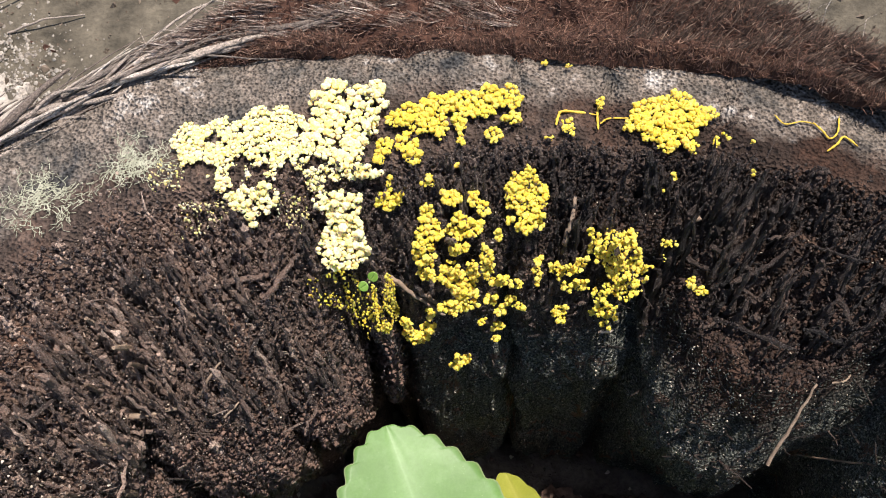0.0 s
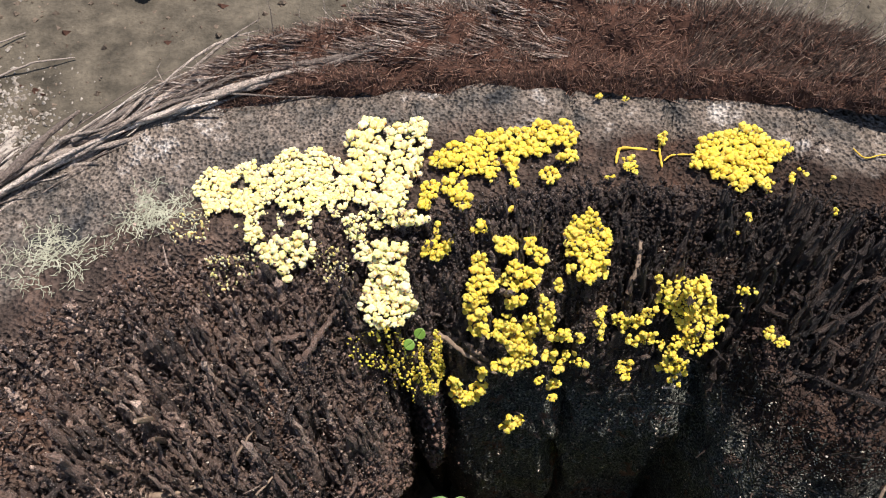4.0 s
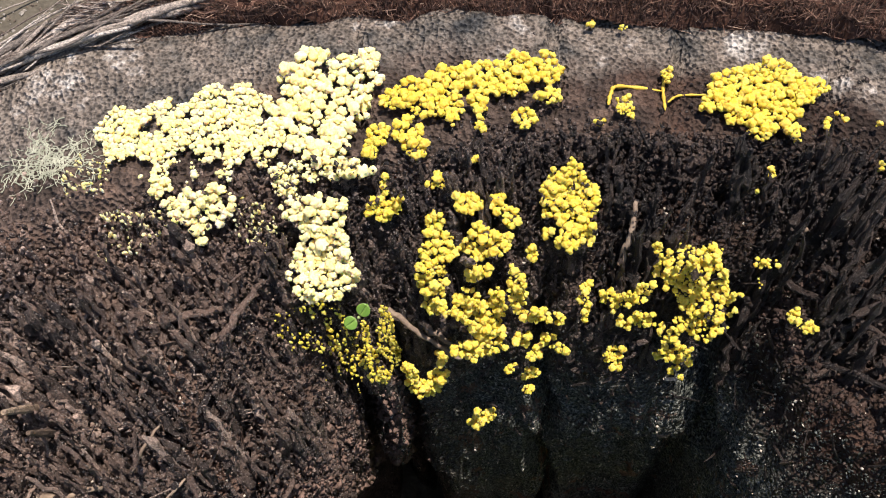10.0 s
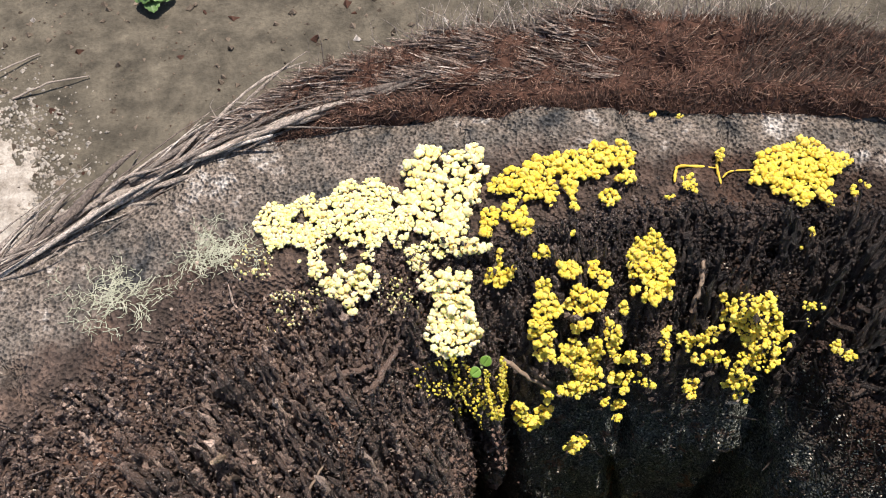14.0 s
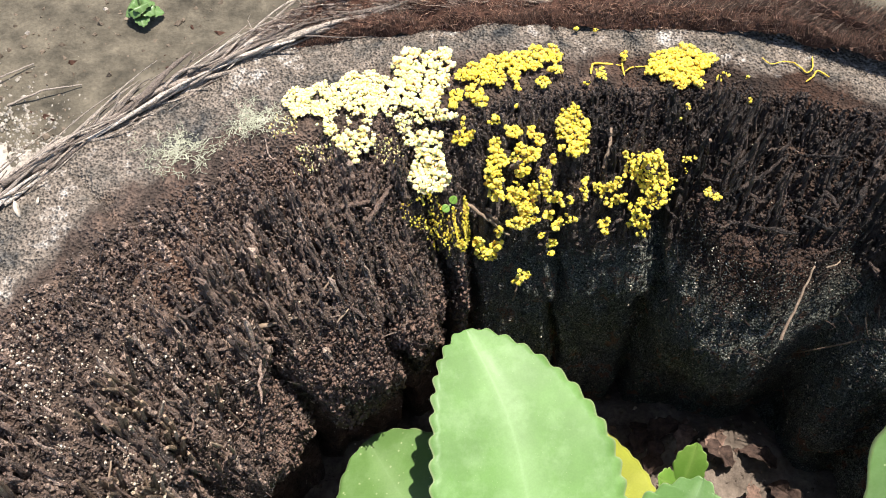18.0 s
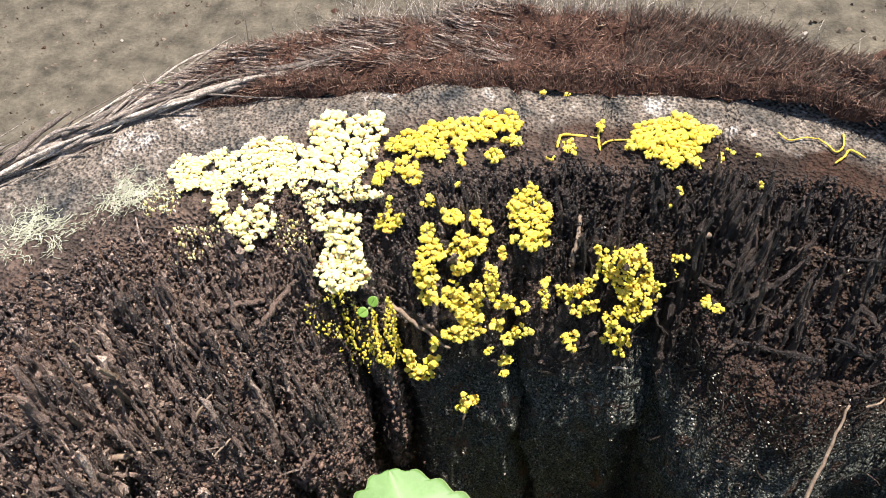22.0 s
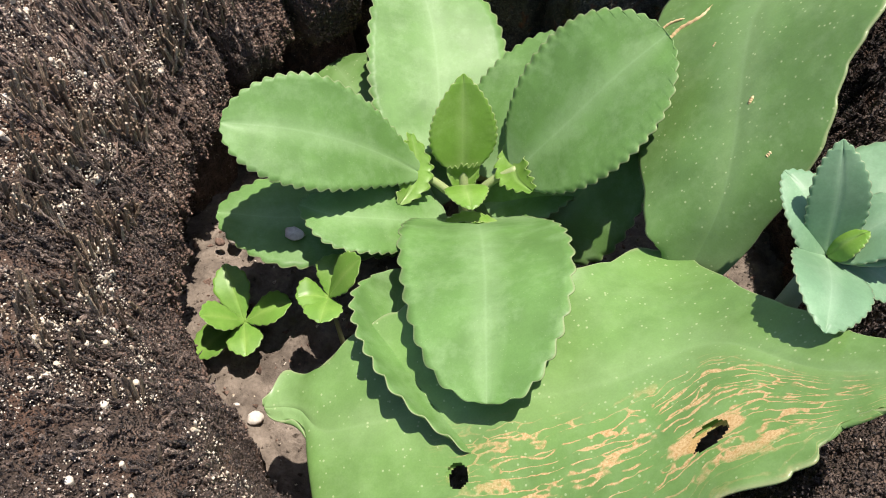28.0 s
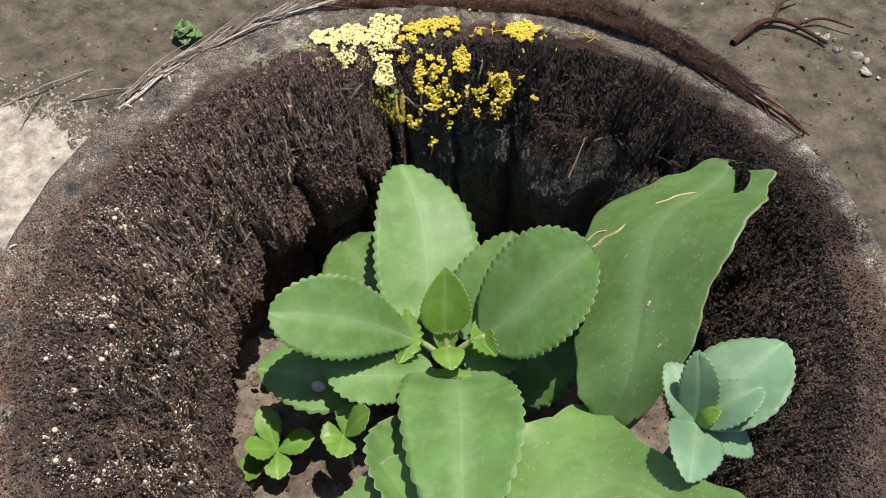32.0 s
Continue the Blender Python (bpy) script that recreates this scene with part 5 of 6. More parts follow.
slime([(0.006, 0.1207, 0.0014, 0.003), (0.0086, 0.117, 0.0018, 0.0055), (0.0126, 0.1199, 0.0015, 0.003), (0.0114, 0.1153, 0.0022, 0.002), (0.0081, 0.1114, 0.0049, 0.0014), (0.0019, 0.1201, 0.0018, 0.001)], 0.00127, 1.0, 0.011)
slime([(0.0164, 0.1227, 0.0014, 0.004), (0.0196, 0.1292, 0.0007, 0.0011)], 0.00104, 0.9, 0.011)
slime([(0.0271, 0.1409, 0.0035, 0.0035), (0.0286, 0.1452, 0.0007, 0.0007), (0.0282, 0.1354, 0.0032, 0.0035), (0.0248, 0.1372, 0.0019, 0.0019), (0.0316, 0.1384, 0.0014, 0.0029), (0.0269, 0.1309, 0.0024, 0.0016), (0.0306, 0.132, 0.001, 0.0017), (0.0232, 0.1329, 0.0008, 0.001)], 0.00126, 1.0, 0.009)
slime([(0.0192, 0.1175, 0.0022, 0.0014), (0.0236, 0.116, 0.0014, 0.0009), (0.0169, 0.1126, 0.0018, 0.0009), (0.0227, 0.1103, 0.0021, 0.0013), (0.0192, 0.1091, 0.0015, 0.0012)], 0.00123, 0.9, 0.01)
slime([(0.0143, 0.1066, 0.0007, 0.0008), (0.0184, 0.1034, 0.0013, 0.0011), (0.0178, 0.1005, 0.0011, 0.0008)], 0.00105, 0.9, 0.01)
slime([(0.0306, 0.1201, 0.0021, 0.0022), (0.034, 0.1171, 0.0019, 0.0031), (0.0295, 0.1166, 0.0013, 0.0013), (0.0375, 0.1183, 0.0026, 0.0014), (0.0362, 0.1133, 0.0017, 0.0019), (0.0399, 0.1143, 0.0019, 0.0014), (0.0414, 0.1202, 0.0018, 0.0012)], 0.00097, 0.8, 0.01)
slime([(0.0345, 0.1075, 0.0022, 0.001), (0.0348, 0.1047, 0.0008, 0.001)], 0.001, 0.9, 0.01)
slime([(0.0444, 0.1236, 0.0017, 0.0033), (0.0489, 0.1243, 0.0025, 0.0034), (0.0527, 0.1249, 0.0028, 0.0024), (0.0559, 0.1213, 0.0021, 0.0017), (0.0486, 0.1182, 0.0019, 0.0025), (0.0531, 0.1171, 0.0035, 0.003), (0.0513, 0.1126, 0.003, 0.0028), (0.0461, 0.111, 0.0025, 0.0025), (0.0444, 0.1064, 0.0018, 0.0013), (0.0475, 0.1062, 0.0018, 0.0022), (0.0466, 0.1023, 0.0009, 0.0008)], 0.00102, 0.85, 0.01)
slime([(0.0582, 0.1202, 0.0021, 0.0026), (0.0616, 0.1235, 0.0016, 0.0008), (0.0435, 0.128, 0.0008, 0.0008)], 0.00074, 0.35, 0.01)
slime([(0.0664, 0.1556, 0.0099, 0.0045), (0.0658, 0.1511, 0.0064, 0.0023), (0.0644, 0.1479, 0.0025, 0.0018)], 0.00137, 1.25, 0.0015, label="flat round cushion of golden slime mould on the stump rim")
slime([(0.0704, 0.1467, 0.0014, 0.0015)], 0.00126, 1.0, 0.002)
slime([(0.0783, 0.1481, 0.0012, 0.0019), (0.0765, 0.1472, 0.0006, 0.0008)], 0.00094, 0.8, 0.003)
slime([(0.0685, 0.1118, 0.0012, 0.0017), (0.0706, 0.1103, 0.0009, 0.0009)], 0.00095, 0.9, 0.009)
slime([(0.0407, 0.1549, 0.0019, 0.0019), (0.0348, 0.1517, 0.0012, 0.001)], 0.00074, 0.5, 0.003)
slime([(0.0861, 0.1456, 0.0011, 0.0011), (0.0839, 0.1389, 0.0011, 0.0007)], 0.00083, 0.8, 0.003)
slime([(0.065, 0.1398, 0.0005, 0.0011), (0.0623, 0.1365, 0.0005, 0.0005)], 0.00073, 0.8, 0.006)
slime([(0.0081, 0.0943, 0.0021, 0.0015), (0.0065, 0.0922, 0.0013, 0.0011)], 0.00122, 1.0, 0.014, label="single small yellow slime mould tuft on a dry stalk")
slime([(-0.003, 0.1028, 0.0024, 0.0016), (-0.0002, 0.1053, 0.0016, 0.0014), (-0.0058, 0.1066, 0.0013, 0.0021), (0.0009, 0.1097, 0.0011, 0.0011)], 0.00133, 1.0, 0.008)
slime([(0.0368, 0.1727, 0.0007, 0.0003), (0.0401, 0.1717, 0.0006, 0.0003), (0.043, 0.1712, 0.0008, 0.0003)], 0.00079, 0.8, 0.001, label="thin yellow slime mould line under the bark edge")


slime([(0.0497, 0.1603, 0.0009, 0.0013)], 0.0008, 1.0, 0.001)


def skin_tube(name, points, radius, mat, lift=0.0008, sides=6):
    ps = []
    for u, v in points:
        p, nrm = on_skin(u, v)
        if p is not None:
            ps.append(tuple(p + nrm * lift))
    k = 6 * len(ps)
    c = spline(ps, np.linspace(0, 1, k))[None]
    wob = 1 + 0.25 * np.sin(np.arange(k) * 1.7)
    r = radius * wob * np.clip(np.minimum(np.arange(k) + 1, k - np.arange(k)) / 3.0, 0.3, 1)
    vv, ff = tubes(c, r[None], sides)
    return mesh_from(name, vv, ff, mat)


for pts, rad in (([(0.0375, 0.1552), (0.0385, 0.1575), (0.0402, 0.1588), (0.0481, 0.1576)], 0.0008), ([(0.0498, 0.1610), (0.0485, 0.1580), (0.0478, 0.1535)], 0.0007),
                 ([(0.0485, 0.1550), (0.0520, 0.1560), (0.0574, 0.1553)], 0.0005), ([(0.0937, 0.1530), (0.0958, 0.1503), (0.1000, 0.1505), (0.1030, 0.1497)], 0.0004),
                 ([(0.1030, 0.1500), (0.1048, 0.1475), (0.1060, 0.1455), (0.1085, 0.1470), (0.1102, 0.1511)], 0.0005), ([(0.1043, 0.1424), (0.1075, 0.1440), (0.1097, 0.1456), (0.1125, 0.1429)], 0.0006),
                 ([(0.0505, 0.1760), (0.0515, 0.1810), (0.0508, 0.1850)], 0.0003), ([(0.085, 0.164), (0.092, 0.168), (0.100, 0.167)], 0.0004)):
    tagged(new("slime_thread", skin_tube("slime_thread", pts, 0.5 * rad, THREAD)), "thin orange-yellow slime mould vein creeping over the rim", "slime mould", group="slime mould veins")


def lichen(u0, v0, ru, rv, seed):
    """Pale branching threads spreading over the grey ring."""
    rr = random.Random(seed)
    vs, fs, n = [], [], 0
    tips = [(u0 + rr.gauss(0, 0.42) * ru, v0 + rr.gauss(0, 0.42) * rv, rr.uniform(0, 6.28), 0) for _ in range(60)]
    while tips:
        u, v, ang, age = tips.pop()
        pts = []
        for step in range(5):
            p, nrm = on_skin(u, v)
            if p is None:
                break
            pts.append(tuple(p + nrm * 0.00025))
            ang += rr.gauss(0, 0.25)
            u, v = u + 0.00046 * math.cos(ang), v + 0.00040 * math.sin(ang)
            if step == 2 and age < 2:
                tips.append((u, v, ang + rr.choice((-1, 1)) * rr.uniform(0.7, 1.3), age + 1))
        if len(pts) < 3:
            continue
        if age < 2:
            tips.append((u, v, ang + rr.choice((-1, 1)) * 0.5, age + 1))
        c = spline(pts, np.linspace(0, 1, 7))[None]
        vv, ff = tubes(c, np.full((1, 7), 0.00011 - 0.00002 * age), 5)
        vs.append(vv)
        fs += [[i + n for i in f] for f in ff]
        n += len(vv)
    tagged(new("pale_threads", mesh_from("pale_threads", np.concatenate(vs), fs, LICHEN)), "fine whitish branching threads spread over the grey cut ring", "slime threads", kind="stuff")


lichen(-0.0706, 0.1555, 0.0105, 0.0062, 3)
lichen(-0.0960, 0.1485, 0.0110, 0.0070, 4)

# ---- small litter on the stump ----
def twig(name, points, radius, mat, label, category="twig", group=""):
    c = spline(points, np.linspace(0, 1, 14))[None]
    c = c + np.random.default_rng(int(radius * 1e6)).normal(0, radius * 0.25, c.shape)
    r = radius * np.linspace(1.1, 0.6, 14)[None]
    vv, ff = tubes(c, r, 7)
    return tagged(new(name, mesh_from(name, vv, ff, mat)), label, category, group=group)


def skin_twig(a, b, radius, label, mat=None, lift=0.003, arch=0.002, name="twig"):
    pa, na = on_skin(*a)
    pb, nb = on_skin(*b)
    pa, pb = pa - SLANT * lift, pb - SLANT * lift
    mid = pa.lerp(pb, 0.5) - SLANT * arch
    return twig(name, [tuple(pa), tuple(mid), tuple(pb)], radius, mat or TWIG, label, group="dry twigs on the stump")


twig("twig", [(0.0855, 0.0995, 0.6520), (0.0915, 0.1075, 0.661), (0.0965, 0.115, 0.6700)], 0.0005, TWIG, "long dry brown twig leaning against the wall block", group="dry twigs on the stump")
skin_twig((-0.0087, 0.1206), (0.0042, 0.1080), 0.0006, "dry brown stalk beside a tiny green seedling", lift=0.008)
skin_twig((-0.006, 0.119), (0.0025, 0.1120), 0.0009, "withered brown leaf scrap curled on the wall")
skin_twig((-0.0597, 0.0948), (-0.0524, 0.1042), 0.0004, "short dry twig stuck on the rotten wall")
skin_twig((-0.0537, 0.0890), (-0.048, 0.0940), 0.0003, "short dry twig stuck on the rotten wall")
skin_twig((-0.078, 0.0910), (-0.066, 0.0925), 0.0008, "pale splinter of wood on the rotten wall")
skin_twig((-0.050, 0.1235), (-0.036, 0.1245), 0.0009, "dark broken fibre lying across the rotten wall", FIBRE)
skin_twig((-0.040, 0.1180), (-0.031, 0.1290), 0.0009, "dark broken fibre lying across the rotten wall", FIBRE)
skin_twig((0.0072, 0.0925), (0.0052, 0.0850), 0.0004, "thin pale stalk under the yellow tuft", lift=0.010)
skin_twig((0.0370, 0.1250), (0.0405, 0.1370), 0.0007, "grey splinter standing among the black fibres", lift=0.005)
skin_twig((0.068, 0.1190), (0.083, 0.1080), 0.0008, "dark broken fibre lying above the wall block", FIBRE, 0.006)
skin_twig((0.073, 0.1215), (0.086, 0.1120), 0.0007, "dark broken fibre lying above the wall block", FIBRE, 0.007)
skin_twig((0.078, 0.1120), (0.091, 0.1190), 0.0007, "dark broken fibre lying above the wall block", FIBRE, 0.006)
skin_twig((0.047, 0.0985), (0.0515, 0.0975), 0.0004, "small pale splinter on the dark wall", PALE)
skin_twig((0.103, 0.083), (0.108, 0.0845), 0.0003, "small pale splinter on the dark wall", TWIG)
skin_twig((0.121, 0.060), (0.108, 0.0500), 0.0004, "thin dry stalk leaning on the shaded wall")
skin_twig((-0.122, 0.045), (-0.114, 0.062), 0.0005, "thin reddish twig leaning on the lit wall")
skin_twig((-0.120, 0.048), (-0.117, 0.066), 0.0004, "thin reddish twig leaning on the lit wall")
skin_twig((-0.135, 0.050), (-0.121, 0.053), 0.0004, "short pale twig on the lit wall")


def pebble(name, place, size, mat, label, category="pebble", group="", seed=1, flat=0.7):
    bm = bmesh.new()
    bmesh.ops.create_icosphere(bm, subdivisions=2, radius=1.0)
    for vtx in bm.verts:
        vtx.co *= 1 + 0.35 * noise.noise(vtx.co * 1.4 + Vector((seed * 3.1, 0, 0)))
        vtx.co = Vector((vtx.co.x * size, vtx.co.y * size * 0.8, vtx.co.z * size * flat))
    me = bpy.data.meshes.new(name)
    bm.to_mesh(me)
    bm.free()
    me.polygons.foreach_set("use_smooth", [True] * len(me.polygons))
    me.materials.append(mat)
    ob = new(name, me)
    ob.location = place
    ob.rotation_euler = (0.3 * seed, 0.2, seed)
    return tagged(ob, label, category, group=group)


p, nrm = on_skin(-0.0919, 0.1129)
pebble("wood_chip", p + nrm * 0.003, 0.0017, TWIG, "small pinkish wood chip on the black fibres", "wood chip", seed=2)
p, nrm = on_skin(0.0729, 0.1305)
pebble("pale_grain", p + nrm * 0.004, 0.0011, TWIG, "small oval pale grain caught between black fibres", "seed", seed=3)
p, nrm = on_skin(-0.0555, 0.1310)
pebble("wood_chip", p + nrm * 0.003, 0.0013, RUST, "small rust-red crumb on the black fibres", "wood chip", seed=4)
for k, (u, v, s) in enumerate(((-0.1427, 0.1575, 0.0028), (-0.1646, 0.1401, 0.0026), (-0.2108, 0.0455, 0.0024), (-0.137, 0.160, 0.0013), (-0.158, 0.1445, 0.0013))):
    p, nrm, _, _ = SKIN.ray_cast(Vector((u, v, 1.0)), Vector((0, 0, -1)))
    pebble("pale_fleck", p + nrm * 0.0004, s, PALE, "pale flake lying on the stump's rim", "flake", group="pale flakes on the rim", seed=5 + k, flat=0.3)

# tiny seedling on the wall
p, nrm = on_skin(-0.0138, 0.1200)
p = p - SLANT * 0.009
seedling = tagged(new("seedling"), "tiny seedling with two round bright green leaves", "plant")
stem(seedling, [tuple(p + SLANT * 0.011), tuple(p + SLANT * 0.002), tuple(p)], [0.0003, 0.0003])
for d in ((0.0012, 0.0010, 0.0012), (-0.0016, -0.0008, -0.0004)):
    q, d = p + Vector(d) * 0.3, Vector(d)
    across = d.cross(-SLANT).normalized() * 0.0014
    leaf(seedling, [tuple(q), tuple(q + d * 0.7), tuple(q + d * 1.4)], [tuple(across)] * 3, LEAF_YOUNG, teeth=1, tooth=0.0, thick=0.0004, shape=(0.9, 0.5))


# pale cut tips of bundles on the lit side, sand specks on the walls
def build_tips(count, rng, spread, wide, narrow):
    az = np.radians(np.minimum(rng.normal(-100, spread, count), -40 - 30 * rng.random(count)))
    u = rng.uniform(0.535, 0.74, count)
    keep = fbm(az * 18, u * 24, 7.0, 3) > -0.05
    az, u = az[keep], u[keep]
    n = len(az)
    r, z = stump_surface(az, u)
    p = np.stack([r * np.sin(az), r * np.cos(az), z - 0.001], 1)
    d = np.concatenate([rng.normal(0, 0.15, (n, 2)), np.ones((n, 1))], 1)
    h = 0.0040 + 0.003 * rng.random((n, 1))
    w = narrow + wide * rng.random(n) ** 2.5
    return tubes(np.stack([p, p + d * h * 0.85, p + d * h * 0.97, p + d * h], 1), np.stack([w * 0.6, w, w * 0.9, w * 0.45], 1), 7)


v, f = build_tips(360, rng, 20, 0.0009, 0.00055)
tagged(new("pale_fibre_tips", mesh_from("pale_fibre_tips", v, f, PALE)), "cream-coloured cut fibre ends dotting the lit slope", "wood fibre", kind="stuff")
v, f = build_tips(11000, rng, 36, 0.0001, 0.0001)
heads = np.asarray(v).reshape(-1, 28, 3)[:, 21:].mean(axis=1)
tagged(new("pale_grains", lumps_at(heads, 0.00046, rng, PALE, "pale_grains")), "tiny pale grains on the fibre ends of the lit slope", "wood fibre", kind="stuff")


def build_tan(count, rng):
    az = np.radians(rng.normal(-80, 19, count))
    u = rng.uniform(0.60, 0.76, count)
    keep = fbm(az * 26, u * 22, 5.0, 2) > 0.30
    az, u = az[keep], u[keep]
    n = len(az)
    r, z = stump_surface(az, u)
    p = np.stack([r * np.sin(az), r * np.cos(az), z - 0.001], 1)
    d = np.concatenate([rng.normal(0, 0.12, (n, 2)) - 0.15 * p[:, :2] / 0.15, np.ones((n, 1))], 1)
    h = 0.009 + 0.008 * rng.random((n, 1))
    w = 0.0005 + 0.0004 * rng.random(n)
    return tubes(np.stack([p, p + d * h * 0.5, p + d * h], 1), np.stack([w, w, w * 0.6], 1), 6)


v, f = build_tan(2600, rng)
tagged(new("tan_fibres", mesh_from("tan_fibres", v, f, TAN, False)), "tan split fibre rods standing on the lit slope", "wood fibre", kind="stuff")
tagged(new("sand_specks", crumb_mesh(9000, rng, (-2.2, 1.3), (0.58, 0.97), 0.00033, PALE, "sand_specks")), "pale sand specks stuck to the dark stump wall", "sand", kind="stuff")
tagged(new("rotten_lumps", crumb_mesh(5200, rng, (-0.75, -0.05), (0.72, 0.90), 0.0009, RUST, "rotten_lumps", 0.003)), "reddish-brown lumps of crumbling wood on the hollow's wall", "rotten wood", kind="stuff")
tagged(new("rotten_lumps", crumb_mesh(1800, rng, (0.42, 0.74), (0.635, 0.690), 0.0008, DARKROT, "rotten_lumps")), "purplish-brown crumbling wood capping the wall block", "rotten wood", kind="stuff")
tagged(new("rotten_lumps", crumb_mesh(3600, rng, (-2.3, -0.9), (0.70, 0.92), 0.0010, RUST, "rotten_lumps")), "rust-brown crumbling wood on the lit wall", "rotten wood", kind="stuff")

# spot of sunlight on the leaf, added as a flat white piece
pebble("light_spot", (-0.0686, -0.0106, 0.6285), 0.0042, STONE, "white spot of sunlight on a shaded leaf, built as a flake", "flake", seed=31, flat=0.12)

# ---- litter on the soil ----
pebble("pebble", (-0.106, 0.0226, 0.578), 0.0050, STONE, "translucent orange-white pebble on the soil", group="pebbles on the soil", seed=11)
pebble("pebble", (-0.113, 0.020, 0.578), 0.0026, RUST, "small brick-red pebble on the soil", group="pebbles on the soil", seed=12)
pebble("pebble", (-0.0935, -0.0700, 0.580), 0.0036, STONE, "small pale pebble on the soil", group="pebbles on the soil", seed=13)
pebble("pebble", (-0.098, 0.014, 0.578), 0.0022, STONE, "small pale pebble on the soil", group="pebbles on the soil", seed=14)
pebble("pebble", (-0.101, -0.064, 0.579), 0.0026, STONE, "small pale pebble on the soil", group="pebbles on the soil", seed=15)


def grit(count, rng, radius, size, mat, name, label):
    a, q = rng.uniform(0, 6.283, count), np.sqrt(rng.random(count)) * radius
    x, y = q * np.cos(a), q * np.sin(a)
    z = SOIL_Z + 0.004 * fbm(x * 90, y * 90, 2.0, 4) - 0.36 * np.clip(y + 0.01, 0, 1) + 0.02 * np.exp(-(((x - 0.085) / 0.03) ** 2 + ((y - 0.095) / 0.03) ** 2))
    oct_v = np.array([[1, 0, 0], [-1, 0, 0], [0, 1, 0], [0, -1, 0], [0, 0, 1], [0, 0, -1]], float)
    oct_f = np.array([[0, 2, 4], [2, 1, 4], [1, 3, 4], [3, 0, 4], [2, 0, 5], [1, 2, 5], [3, 1, 5], [0, 3, 5]])
    s = size * (0.35 + rng.random((count, 1, 1)) ** 3)
    vv = np.stack([x, y, z], 1)[:, None] + (oct_v[None] * rng.uniform(0.5, 1.3, (count, 6, 1)) + rng.normal(0, 0.2, (count, 6, 3))) * s
    ff = oct_f[None] + 6 * np.arange(count)[:, None, None]
    tagged(new(name, mesh_from(name, vv.reshape(-1, 3), ff.reshape(-1, 3).tolist(), mat, False)), label, "soil", kind="stuff")


grit(5000, rng, 0.15, 0.0011, SOIL, "soil_grit", "loose sandy soil grains inside the stump")
grit(700, rng, 0.15, 0.0018, RUST, "bark_crumbs", "brown bark crumbs scattered on the soil")
grit(500, rng, 0.15, 0.0010, PALE, "sand_grains", "pale sand grains scattered on the soil")
litter_rng = random.Random(12)
for k in range(16):
    x, y, a = litter_rng.uniform(0.035, 0.112), litter_rng.uniform(0.066, 0.115), litter_rng.uniform(0, 6.3)
    z = SOIL_Z - 0.36 * (y + 0.01) + 0.02 * math.exp(-(((x - 0.085) / 0.03) ** 2 + ((y - 0.095) / 0.03) ** 2)) + 0.004
    d = Vector((math.cos(a), math.sin(a), 0.25)) * 0.008
    s = Vector((-math.sin(a), math.cos(a), 0.3)) * 0.0035
    q = Vector((x, y, z))
    part_ob = new("leaf_litter", leaf_mesh("leaf_litter", [tuple(q - d), tuple(q + Vector((0, 0, 0.004))), tuple(q + d)], [tuple(s)] * 3, DARKROT if k % 3 else RUST, teeth=3, tooth=0.001, cup=0.5, thick=0.0006, wave=0.0008, seed=60 + k))
    tagged(part_ob, "dead brown leaf scrap on the soil behind the plant", "dead leaf", group="dead leaf scraps")
sprout((0.061, 0.074, 0.566), [(0.068, 0.088, 0.590), (0.051, 0.079, 0.586), (0.071, 0.069, 0.578), (0.054, 0.066, 0.578)], 0.0062)
sprout((0.043, 0.087, 0.560), [(0.0445, 0.093, 0.572), (0.042, 0.083, 0.571)], 0.0026)

# ---- ground outside ----
def ground_bits(count, rng, size, mat, name, label, category):
    a = rng.uniform(-1.0, 1.2, count)
    q = 0.5 + 2.0 * rng.random(count)
    x, y = q * np.sin(a), q * np.cos(a)
    z = 0.012 * fbm(x * 3, y * 3, 0.0, 3) + 0.004 * fbm(x * 22, y * 22, 5.0, 3)
    oct_v = np.array([[1, 0, 0], [-1, 0, 0], [0, 1, 0], [0, -1, 0], [0, 0, 1], [0, 0, -1]], float)
    oct_f = np.array([[0, 2, 4], [2, 1, 4], [1, 3, 4], [3, 0, 4], [2, 0, 5], [1, 2, 5], [3, 1, 5], [0, 3, 5]])
    s = size * (0.3 + rng.random((count, 1, 1)) ** 3)
    vv = np.stack([x, y, z], 1)[:, None] + (oct_v[None] * rng.uniform(0.5, 1.3, (count, 6, 1)) + rng.normal(0, 0.2, (count, 6, 3))) * s
    ff = oct_f[None] + 6 * np.arange(count)[:, None, None]
    tagged(new(name, mesh_from(name, vv.reshape(-1, 3), ff.reshape(-1, 3).tolist(), mat, False)), label, category, kind="stuff")


ground_bits(9000, rng, 0.005, GRAVEL, "ground_grit", "loose grit on the dry ground", "grit")
ground_bits(500, rng, 0.006, BARK, "dark_litter", "dark crumbs of litter on the dry ground", "litter")
ground_bits(110, rng, 0.005, STONE, "small_stones", "small pale stones scattered on the dry ground", "stones")


def ground_z(x, y):
    return float(0.012 * fbm(np.array([x * 3]), np.array([y * 3]), 0.0, 3)[0] + 0.004 * fbm(np.array([x * 22]), np.array([y * 22]), 5.0, 3)[0])


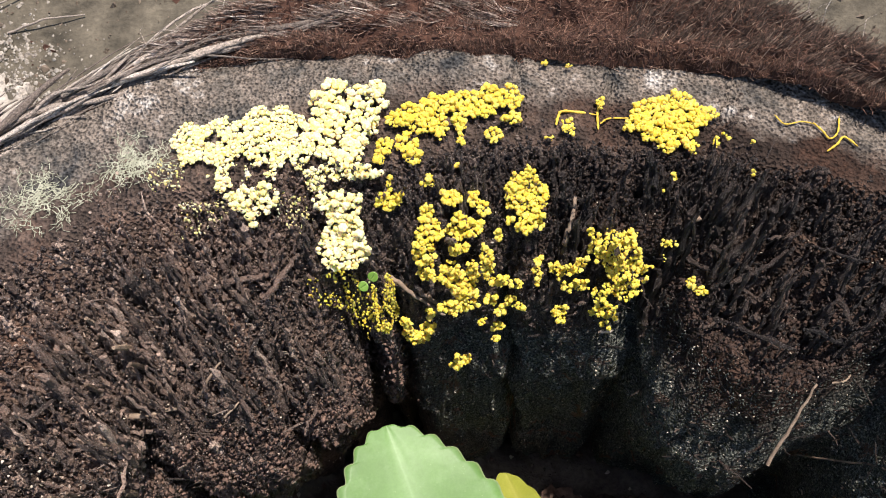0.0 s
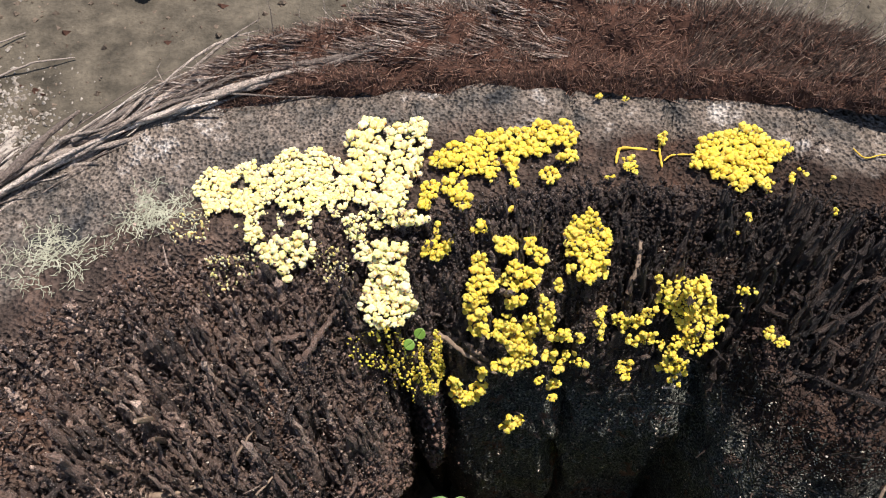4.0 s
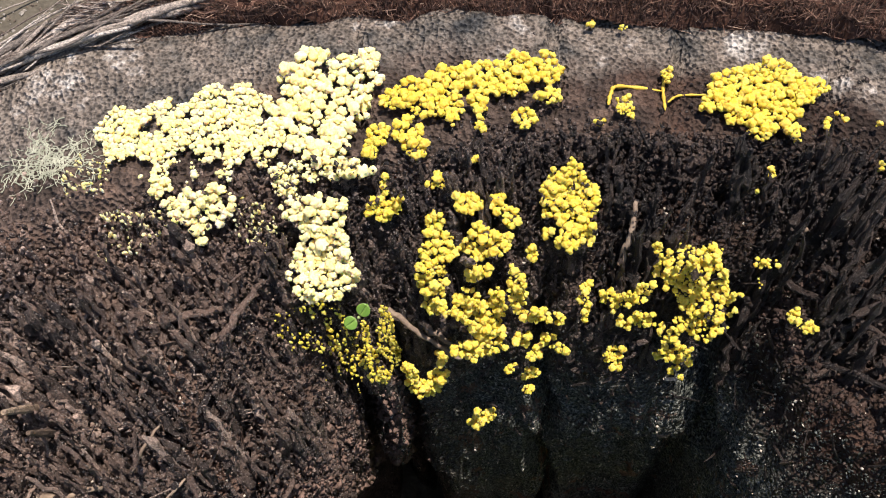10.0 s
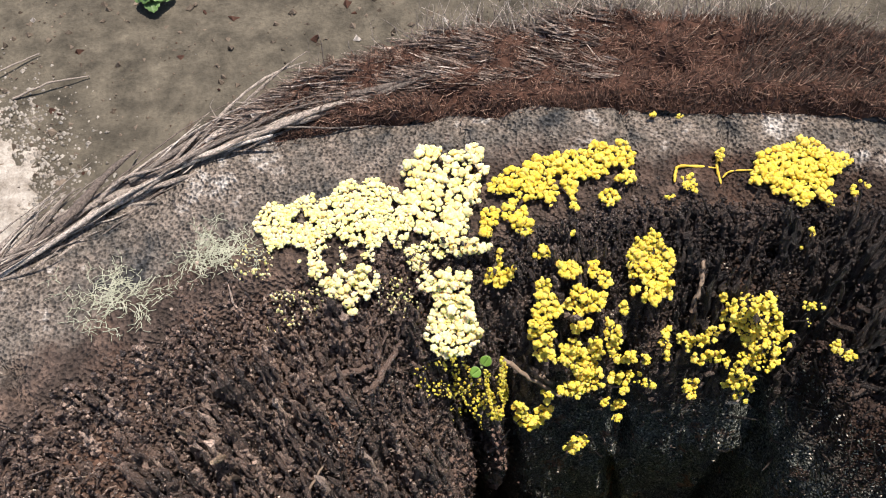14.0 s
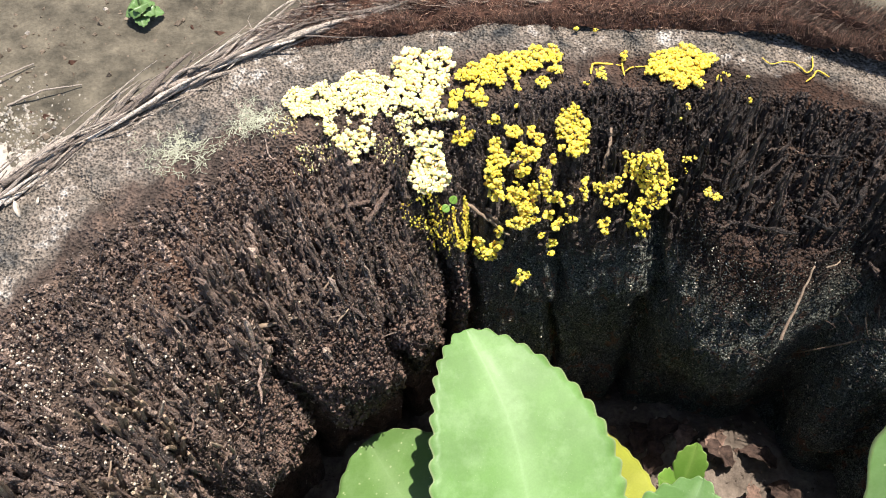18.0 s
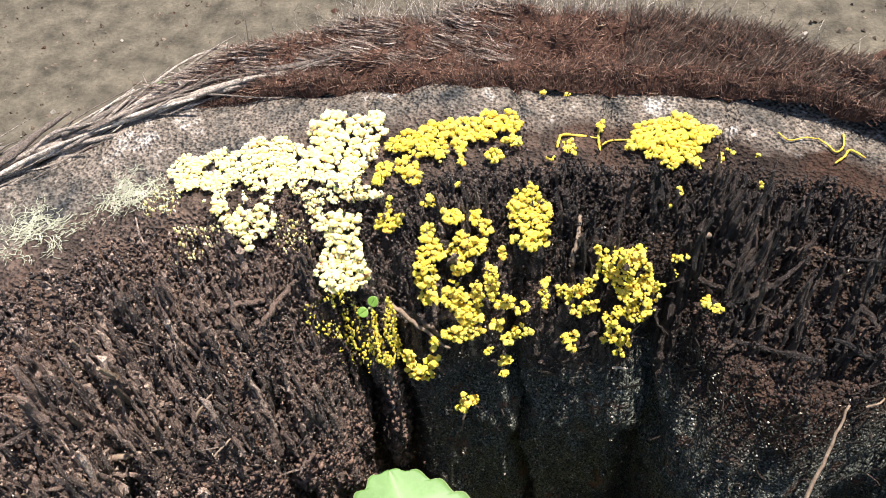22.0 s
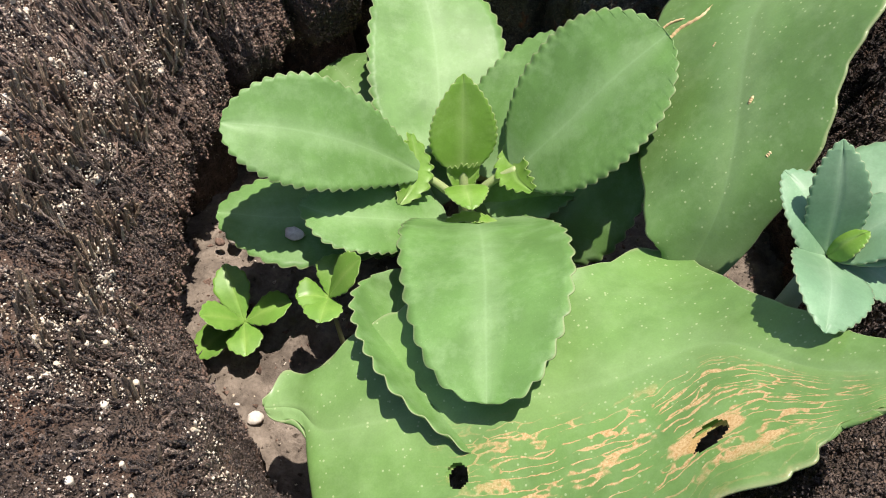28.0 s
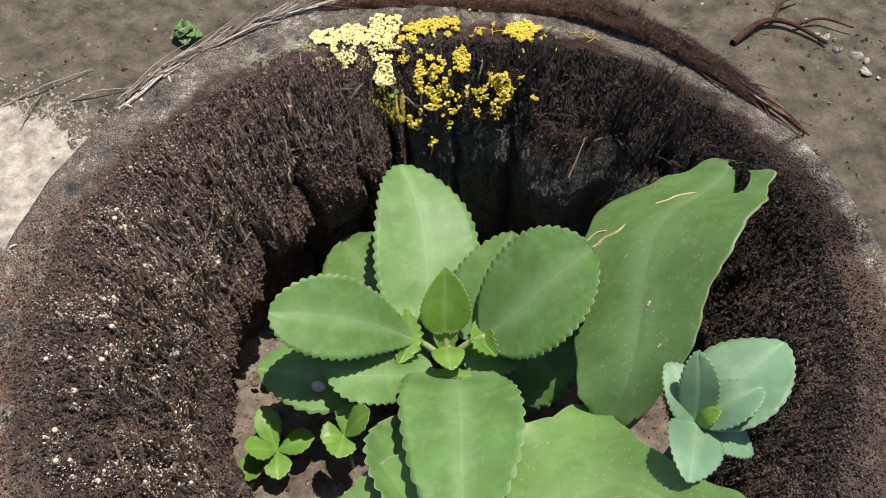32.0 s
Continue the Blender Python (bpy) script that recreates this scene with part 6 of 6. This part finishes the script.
# pool of sunlight on the ground, built as a patch of pale colour
def build_sunlit_patch():
    seg, rings = 120, 24
    t = np.linspace(0, 2 * math.pi, seg, endpoint=False)
    q = np.linspace(0.02, 1, rings)
    Q, Tt = np.meshgrid(q, t, indexing="ij")
    rad = 0.17 * (1 + 0.16 * fbm(np.cos(Tt) * 3.5, np.sin(Tt) * 3.5, 1.0, 5))
    x, y = -0.655 + Q * rad * np.cos(Tt), 0.700 + Q * rad * np.sin(Tt)
    z = 0.012 * fbm(x * 3, y * 3, 0.0, 3) + 0.004 * fbm(x * 22, y * 22, 5.0, 3) + 0.001 + 0.006 * (1 - Q**2) - 0.012 * Q**10 + 0.003 * fbm(x * 90, y * 90, 3.0, 3)
    verts = np.stack([x, y, z], -1).reshape(-1, 3)
    i, j = np.meshgrid(np.arange(rings - 1), np.arange(seg), indexing="ij")
    k = (j + 1) % seg
    faces = np.stack([i * seg + j, (i + 1) * seg + j, (i + 1) * seg + k, i * seg + k], -1).reshape(-1, 4).tolist()
    faces.append(list(range(seg)))
    return mesh_from("sunlit_patch", verts, faces, PALE_GROUND)


# pale grit that softens the edge of the built sunlight patch
def sunlit_scatter(count, rng):
    a, q = rng.uniform(0, 6.283, count), 0.13 + np.abs(rng.normal(0, 0.05, count))
    x, y = -0.655 + q * np.cos(a), 0.700 + q * np.sin(a)
    z = 0.012 * fbm(x * 3, y * 3, 0.0, 3) + 0.004 * fbm(x * 22, y * 22, 5.0, 3)
    oct_v = np.array([[1, 0, 0], [-1, 0, 0], [0, 1, 0], [0, -1, 0], [0, 0, 1], [0, 0, -1]], float)
    oct_f = np.array([[0, 2, 4], [2, 1, 4], [1, 3, 4], [3, 0, 4], [2, 0, 5], [1, 2, 5], [3, 1, 5], [0, 3, 5]])
    s = 0.0035 * (0.3 + rng.random((count, 1, 1)) ** 2)
    vv = np.stack([x, y, z], 1)[:, None] + (oct_v[None] * rng.uniform(0.5, 1.3, (count, 6, 1))) * s
    ff = oct_f[None] + 6 * np.arange(count)[:, None, None]
    tagged(new("sunlit_spill", mesh_from("sunlit_spill", vv.reshape(-1, 3), ff.reshape(-1, 3).tolist(), PALE_GROUND, False)), "pale grit around the sunlit ground patch, thinning out over dry ground", "sand", kind="stuff")


sunlit_scatter(5000, rng)
tagged(new("sunlit_patch", build_sunlit_patch()), "sunlit patch of ground, its sunlight put into a pale colour", "sand", kind="structure")

weed = tagged(new("weed"), "small green weed growing on the dry ground", "plant")
wz = ground_z(-0.37, 1.0) - 0.012
stem(weed, [(-0.37, 1.0, wz - 0.01), (-0.368, 1.0, wz + 0.03), (-0.365, 0.998, wz + 0.06)], [0.0025, 0.0015])
for k in range(11):
    a, h = k * 2.4, 0.014 + 0.0022 * k
    b = Vector((-0.368, 1.0, wz + h))
    t = b + Vector((math.cos(a), math.sin(a), 0.2)) * (0.030 - 0.0014 * k)
    sd = (t - b).cross(Vector((0, 0, 1))).normalized() * 0.012
    leaf(weed, [tuple(b), tuple(b.lerp(t, 0.5) + Vector((0, 0, 0.008))), tuple(t)], [tuple(sd)] * 3, LEAF_BIG, teeth=4, tooth=0.002, thick=0.001, shape=(1.1, 0.8), seed=70 + k)

gz = ground_z(0.69, 0.9)
branch = tagged(new("fallen_branch"), "forked dark dead branch lying on the ground", "branch")
for pts, rad in (([(0.58, 0.87, gz + 0.008), (0.64, 0.91, gz + 0.014), (0.69, 0.905, gz + 0.012), (0.74, 0.85, gz + 0.010)], 0.006), ([(0.66, 0.91, gz + 0.014), (0.69, 0.95, gz + 0.02), (0.73, 0.97, gz + 0.012)], 0.0035),
                 ([(0.70, 0.90, gz + 0.012), (0.75, 0.91, gz + 0.012), (0.80, 0.885, gz + 0.008)], 0.003)):
    c = spline(pts, np.linspace(0, 1, 16))[None]
    vv, ff = tubes(c, rad * np.linspace(1.1, 0.5, 16)[None], 8)
    part("limb", mesh_from("limb", vv, ff, BARK), branch)
flake_rng = random.Random(8)
for k in range(13):
    f = k / 12
    x, y = 0.726 + 0.088 * f + flake_rng.gauss(0, 0.010), 0.894 - 0.135 * f + flake_rng.gauss(0, 0.010)
    pebble("ground_flake", (x, y, ground_z(x, y) + 0.004), flake_rng.uniform(0.004, 0.012), PALE_GROUND, "pale broken flake in a strip of litter on the ground", "flake", group="pale flakes on the ground", seed=21 + k, flat=0.25)
for a, b in (((-0.66, 0.86), (-0.52, 0.93)), ((-0.62, 0.80), (-0.60, 0.88)), ((-0.55, 0.86), (-0.45, 0.88))):
    twig("dry_grass", [(a[0], a[1], ground_z(*a) + 0.004), ((a[0] + b[0]) / 2, (a[1] + b[1]) / 2, ground_z(*a) + 0.012), (b[0], b[1], ground_z(*b) + 0.004)], 0.0016, STRAW, "dry straw-coloured grass stalk on the ground", "grass stalk", "dry stalks on the ground")
